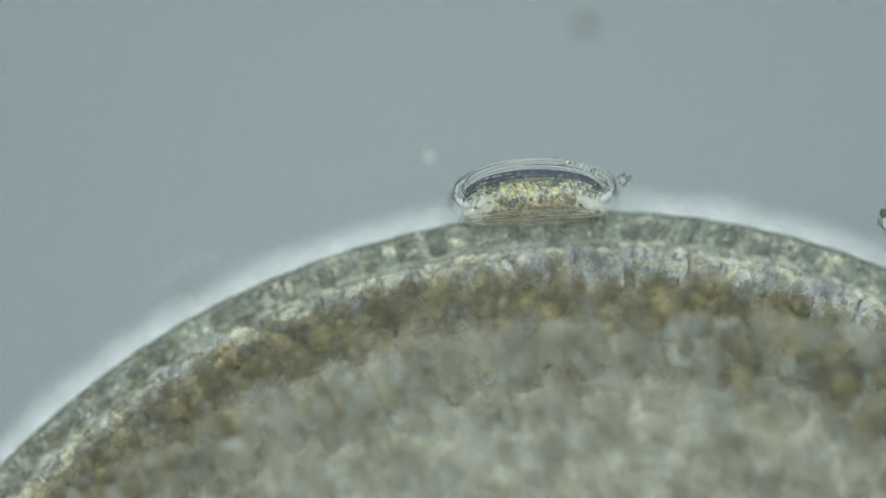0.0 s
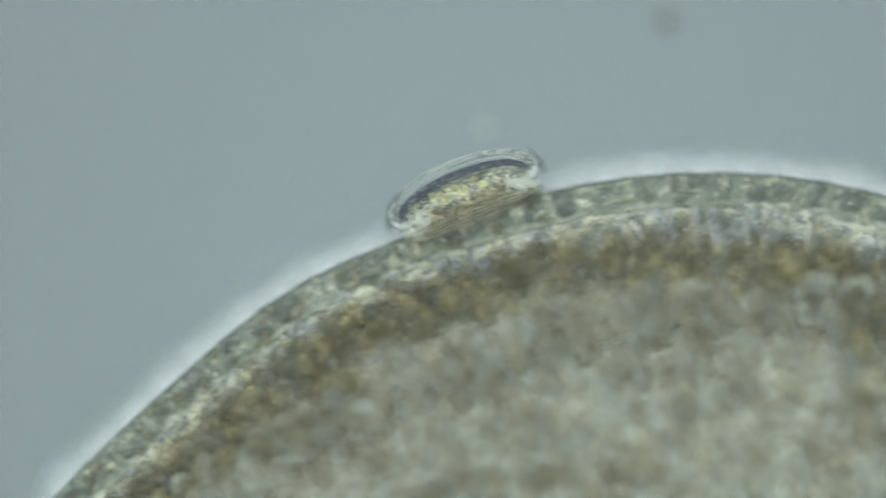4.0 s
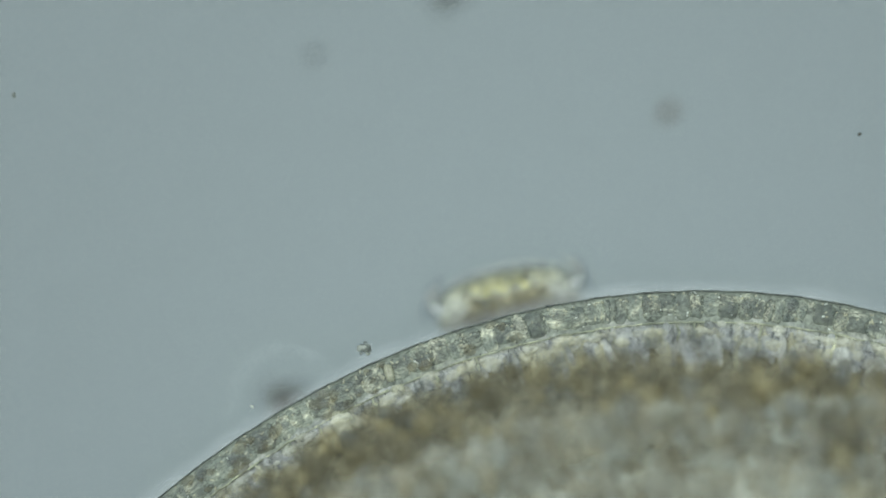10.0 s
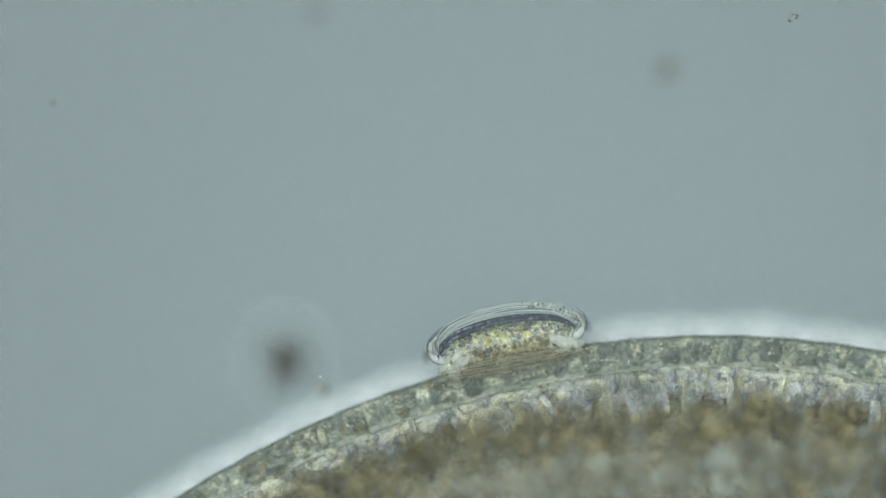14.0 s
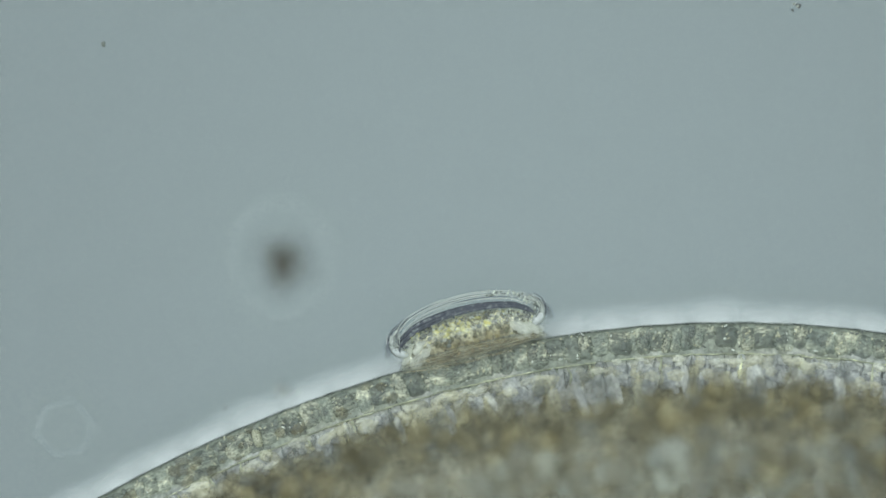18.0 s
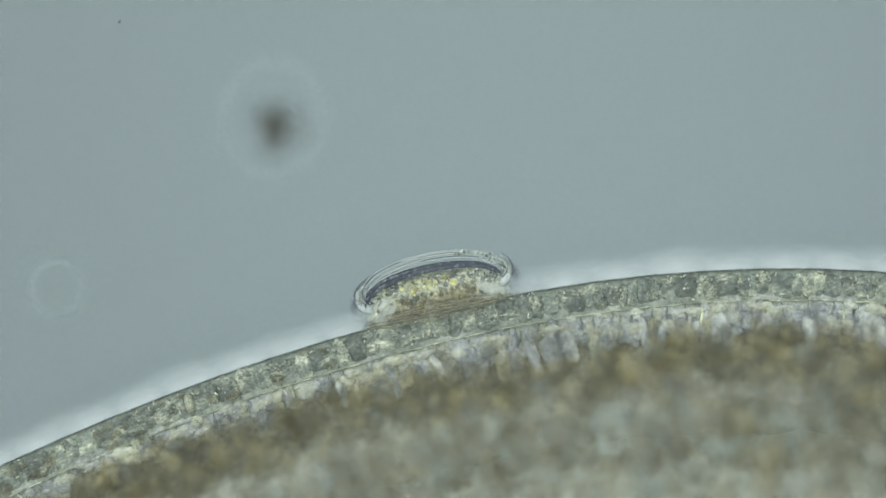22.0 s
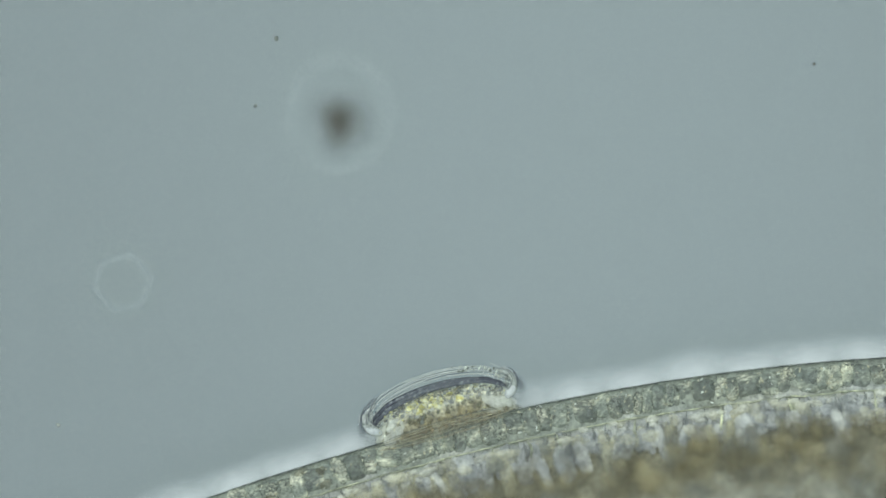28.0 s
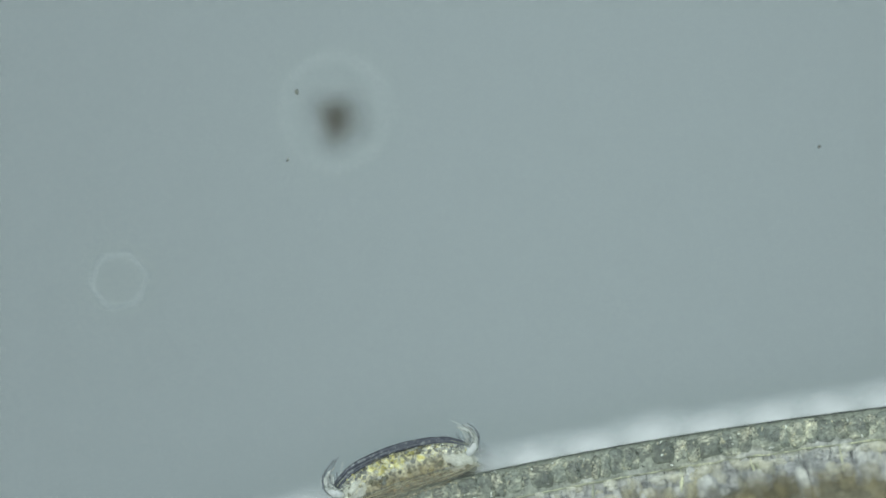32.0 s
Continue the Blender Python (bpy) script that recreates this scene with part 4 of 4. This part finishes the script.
def mote(label, size, material, seed, count=1):
    """A drifting speck: one lump, or a ball of small grains."""
    r = random.Random(seed)
    top = new("drifting_mote")
    tagged(top, label, "mote", "motes drifting in the water")
    for k in range(count):
        w = size if count == 1 else size * r.uniform(0.3, 0.5) * (0.55 if count > 20 else 1.0)
        g = part("grain", lump(w, 2, 0.4, 1.6, seed + k), material if k % 3 < 2 else M_PALE, top)
        a, q = r.uniform(0, 6.28), 0 if count == 1 else size * r.uniform(0.15, 0.85)
        put(g, q * math.cos(a), q * math.sin(a), r.uniform(-0.3, 0.3) * w, 0, 0, r.uniform(0, 360), (1.1, 0.8, 0.7))
    return top


CILIATE_WAY = [(0, 0.614, 0.812, 2.5), (1, 0.495, 0.832, 5), (2, 0.384, 0.862, 8.5), (3, 0.230, 0.882, 14), (4, 0.095, 0.808, 22), (4.5, 0.024, 0.838, 22),
               (5.4, 0.285, 0.92, 12), (6.5, 0.501, 0.956, 5), (7, 0.508, 0.977, 6), (8, 0.338, 0.901, 8), (8.5, 0.320, 0.889, 8), (9, 0.276, 0.884, 9.5),
               (10, 0.23, 0.797, 11), (11, 0.275, 0.713, 10), (12, 0.332, 0.668, 9), (13, 0.291, 0.569, 9.5)]
CILIATE_ON = [(15.5, 0.17, 0.321, 12), (16, 0.158, 0.277, 12), (17, 0.126, 0.205, 13), (18, 0.105, 0.135, 14), (19, 0.072, 0.029, 11.5), (20, 0.03, -0.052, 11),
              (21, 0.037, -0.122, 11.5), (22, 0.012, -0.221, 12), (23, -0.032, -0.298, 14.5), (24, -0.086, -0.368, 14), (25, -0.1, -0.44, 14), (26, -0.136, -0.51, 14),
              (29, -0.226, -0.716, 17), (30, -0.266, -0.773, 17), (31, -0.307, -0.836, 18), (32, -0.318, -0.872, 18)]
# how far the two rows of cilia are swung open
OPEN = [(0, 0), (1, 0), (1.5, 3), (2, 4), (3, 5), (4, 0), (4.5, 0), (6.5, 3), (8.75, 3), (9, 5), (10, 2), (13, 0), (19, -2), (26, 0), (29, 1), (30, 4), (31, 3), (32, 3)]

# the ciliate creeps round the body, towards the objective and away from it
DEPTH = ((0, 0.08), (1, 0.08), (2, 0.075), (3.5, 0.075), (4, 0.07), (4.5, 0.065), (6.5, 0.13), (8.75, 0.12), (9, 0.0), (9.3, -0.05), (9.6, -0.15), (9.8, -0.24), (10.2, -0.24), (10.5, -0.10), (10.8, 0.02), (11, 0.03), (13, 0.045),
         (16, 0.06), (17, 0.045), (18, 0.02), (19, 0.005), (26, 0.0), (32, -0.005))


def depth_at(t):
    return float(np.interp(t, [a for a, b in DEPTH], [b for a, b in DEPTH]))


def drift(label, size, material, seed, count, rows):
    """Keys a drifting speck from the clip's start to its end."""
    ends = [(0.0, *rows[0][1:])] * (rows[0][0] > 0) + list(rows) + [(32.0, *rows[-1][1:])] * (rows[-1][0] < 32)
    walk(mote(label, size, material, seed, count), [(t, pose(x, y, z)) for t, x, y, z in ends])


def motions():
    for wall, s in zip(WALLS, STATIONS):
        walk(wall, [(BODY_PATH[k][0], lift @ wall_pose(k, s)) for k in range(len(BODY_PATH))])
    # the painted halo draws in while the outline is in sharp focus
    for halo in HALOS:
        walk(halo, [(t, pose(0, y, 0)) for t, y in ((0, 0), (7, -0.012), (8.5, -0.012), (9, -0.062), (10, -0.062), (11, -0.006), (16, 0), (18, -0.012), (26, -0.012), (32, -0.008))])
    walk(veil, [(t, pose(0, y, 1.6 * y)) for t, y in ((0, 0), (1.3, 0), (2, -0.06), (3, -0.06), (4, 0), (6.5, -0.06), (8.5, -0.06), (9, -0.06), (10, -0.03), (11, -0.012), (13, 0), (26, 0), (29, -0.012), (30, -0.06), (32, -0.06))])
    walk(cap, [(t, pose(0, y, z)) for t, y, z in ((0, -0.055, -0.02), (1, -0.055, -0.02), (2, 0, -0.03), (3, 0, -0.03), (4, -0.04, -0.02), (6.5, 0.03, -0.13), (8.75, 0.03, -0.13), (9, -0.055, -0.05), (32, -0.055, -0.05))])
    walk(rim, [(t, pose(0, 0, z)) for t, z in ((0, 0), (1.2, 0), (1.8, -0.10), (3.2, -0.10), (4, 0), (4.5, 0), (6.5, -0.12), (8.75, -0.12), (9, 0), (32, 0))])
    walk(crown, [(t, pose(0, y, z)) for t, y, z in ((0, 0, 0), (1, 0, 0), (1.6, -0.012, -0.05), (3.3, -0.012, -0.05), (4, 0, 0), (6.5, 0, -0.05), (8.75, 0, -0.05), (9, -0.04, -0.12), (9.3, -0.04, -0.12),
        (10, -0.01, -0.10), (10.5, 0, -0.08), (11, 0, -0.05), (12, 0, 0), (26, 0, 0), (29, -0.006, -0.02), (30, -0.008, -0.02), (32, -0.008, -0.02))])
    walk(endoplasm, [(t, pose(0, y, z)) for t, y, z in ((0, 0, -0.05), (1.2, 0, -0.05), (2, 0.006, 0.032), (3.2, 0.006, 0.032), (4, 0, -0.05), (4.5, 0, -0.05), (6.5, 0.03, 0.034), (8.75, 0.03, 0.034), (9, 0, -0.05),
        (32, 0, -0.05))])
    walk(gut, [(BODY_PATH[k][0], lift @ wall_pose(k, GUT_AT)) for k in range(len(BODY_PATH))])
    way = CILIATE_WAY + CILIATE_ON
    times = sorted({r[0] for r in way} | {t for t, z in DEPTH if 8.6 < t < 11})
    walk(ciliate, [(t, pose(*(float(np.interp(t, [r[0] for r in way], [r[k] for r in way])) for k in (1, 2)), depth_at(t), 0, 0, float(np.interp(t, [r[0] for r in way], [r[3] for r in way])))) for t in times])
    for side, band in zip((-1, 1), BANDS):
        hinge = pose(side * 0.262, RIM - 0.01, 0)
        walk(band, [(t, pose(0, float(np.interp(t, (5.5, 6.5, 8.75, 9), (0, 0.03, 0.03, 0))), 0) @ hinge @ pose(0, 0, 0, 0, 0, -side * a) @ hinge.inverted()) for t, a in OPEN])
    drift("small dark speck drifting in the water", 0.009, M_DUSK, 1, 1, [(0, -2.0, 2.2, -0.05), (8.5, -1.514, 1.683, -0.05), (10, -1.536, 1.577, -0.05), (12, -1.495, 1.477, -0.1), (13, -1.451, 1.434, -0.1), (16, -1.304, 1.324, -0.1),
        (18, -1.207, 1.232, 0.0), (20, -1.166, 1.131, -0.05), (26, -0.926, 0.828, 0.0), (29, -0.746, 0.682, 0.0), (30, -0.716, 0.633, 0.0), (32, -0.717, 0.534, 0.0)])
    drift("tiny dark speck with a bright grain drifting in the water", 0.0095, M_DUSK, 2, 3, [(0, -1.4, 1.2, -0.58), (17, -1.36, 1.05, -0.58), (19, -1.292, 0.966, 0.0), (22, -1.120, 0.811, 0.0), (24, -1.034, 0.712, 0.0), (26, -0.992, 0.596, 0.0), (29, -0.814, 0.446, 0.0), (30, -0.774, 0.397, 0.0), (32, -0.749, 0.294, 0.0)])
    drift("round granular ball drifting beside the hydra", 0.024, M_BALL, 3, 18, [(0, 0.1, 0.3, -0.4), (4.5, 0.05, 0.4, -0.4), (6, -0.16, 0.82, -0.1), (6.5, -0.165, 0.828, -0.06), (8, -0.225, 0.789, -0.06), (9, -0.268, 0.745, 0.0), (10, -0.290, 0.677, 0.0), (11, -0.323, 0.601, -0.05), (13, -0.405, 0.444, -0.16),
        (18, -0.581, -0.008, -0.30), (20, -0.638, -0.189, -0.30), (21, -0.640, -0.30, -0.3), (22, -0.60, -0.55, -0.4), (32, -0.9, -1.6, -0.4)])
    drift("tiny bright speck drifting in the water", 0.007, M_PALE, 4, 1, [(0, -0.5, 0.8, -0.58), (7.8, -0.5, 0.75, -0.58), (8.5, -0.574, 0.599, 0.0), (9, -0.648, 0.549, 0.0), (10, -0.688, 0.473, 0.0), (11, -0.687, 0.391, -0.1), (12, -0.70, 0.2, -0.58)])
    drift("tiny bright speck drifting in the water", 0.006, M_PALE, 5, 1, [(0, -0.38, 0.9, -0.58), (10, -0.39, 0.7, -0.58), (11, -0.407, 0.641, 0.05), (12, -0.401, 0.577, 0.05), (13, -0.421, 0.502, 0.05), (15.5, -0.474, 0.271, 0.05), (17, -0.5, 0.1, -0.1), (32, -0.7, -1.0, -0.3)])
    drift("tiny dark speck drifting in the water", 0.006, M_DIRT, 6, 1, [(0, -0.7, 0.4, -0.58), (14.5, -0.72, 0.2, -0.58), (15.5, -0.738, 0.125, 0.06), (16, -0.750, 0.088, 0.06), (18, -0.78, -0.06, -0.1), (32, -1.0, -1.3, -0.3)])
    drift("small granular ball drifting in the water", 0.018, M_BALL, 7, 6, [(0, 1.16, 2.4, 0.05), (11, 1.203, 1.891, 0.05), (13, 1.223, 1.768, 0.05), (16, 1.232, 1.518, 0.05), (20, 1.26, 1.25, 0.05), (32, 1.4, 1.1, 0.0)])
    drift("tiny dark speck drifting in the water", 0.006, M_DIRT, 8, 1, [(0, 1.35, 2.1, 0.0), (9, 1.446, 1.509, 0.0), (10, 1.462, 1.437, 0.0), (12, 1.6, 1.2, 0.0), (32, 2.2, 0.9, 0.0)])
    drift("small pale grain drifting in the water", 0.013, M_PALE, 9, 2, [(0, -1.5, 0.1, -0.58), (21.5, -1.5, -0.2, -0.58), (23, -1.488, -0.298, 0.0), (25, -1.472, -0.438, 0.0), (32, -1.9, -0.9, 0.0)])
    drift("small dark speck drifting in the water", 0.0048, M_DIRT, 10, 1, [(0, 2.6, 1.6, -0.2), (22, 2.0, 1.1, 0.0), (26, 1.048, 0.792, 0.0), (29, 1.126, 0.566, 0.0), (32, 1.133, 0.340, 0.0)])
    drift("pale round speck drifting above the ciliate", 0.018, M_PALE, 11, 1, [(0, 0.239, 1.036, -0.22), (1, 0.266, 1.125, -0.22), (2, 0.172, 1.102, -0.17), (3, 0.134, 1.112, -0.22), (3.7, 0.135, 1.12, -0.59), (5, 0.2, 1.3, -0.59), (9, 0.4, 2.3, -0.3)])
    drift("clear granular ball drifting beside the ciliate", 0.024, M_BALL, 12, 16, [(0, 0.930, 0.948, 0.08), (1, 0.80, 0.84, -0.25), (3, 0.75, 0.70, -0.4), (32, 0.3, -1.0, -0.4)])
    drift("ragged clump of clear and dark grains beside the hydra", 0.075, M_DUSK, 13, 44, [(0, 1.895, 0.80, 0.07), (1, 1.92, 0.80, 0.07), (2, 2.05, 0.80, 0.0), (8, 2.4, 0.5, 0.0), (32, 2.6, -0.6, 0.0)])
    drift("tiny bright speck drifting in the water", 0.007, M_PALE, 14, 1, [(0, 0.93, 1.20, -0.58), (1.4, 0.935, 1.25, -0.5), (2, 0.940, 1.288, 0.09), (2.6, 0.94, 1.31, -0.5), (8, 1.0, 1.7, -0.58)])
    drift("tiny bright speck drifting in the water", 0.008, M_PALE, 15, 1, [(0, 1.66, 1.0, -0.58), (1.4, 1.675, 1.05, -0.5), (2, 1.702, 1.076, 0.09), (2.6, 1.70, 1.10, -0.5), (8, 1.9, 1.5, -0.58)])


motions()
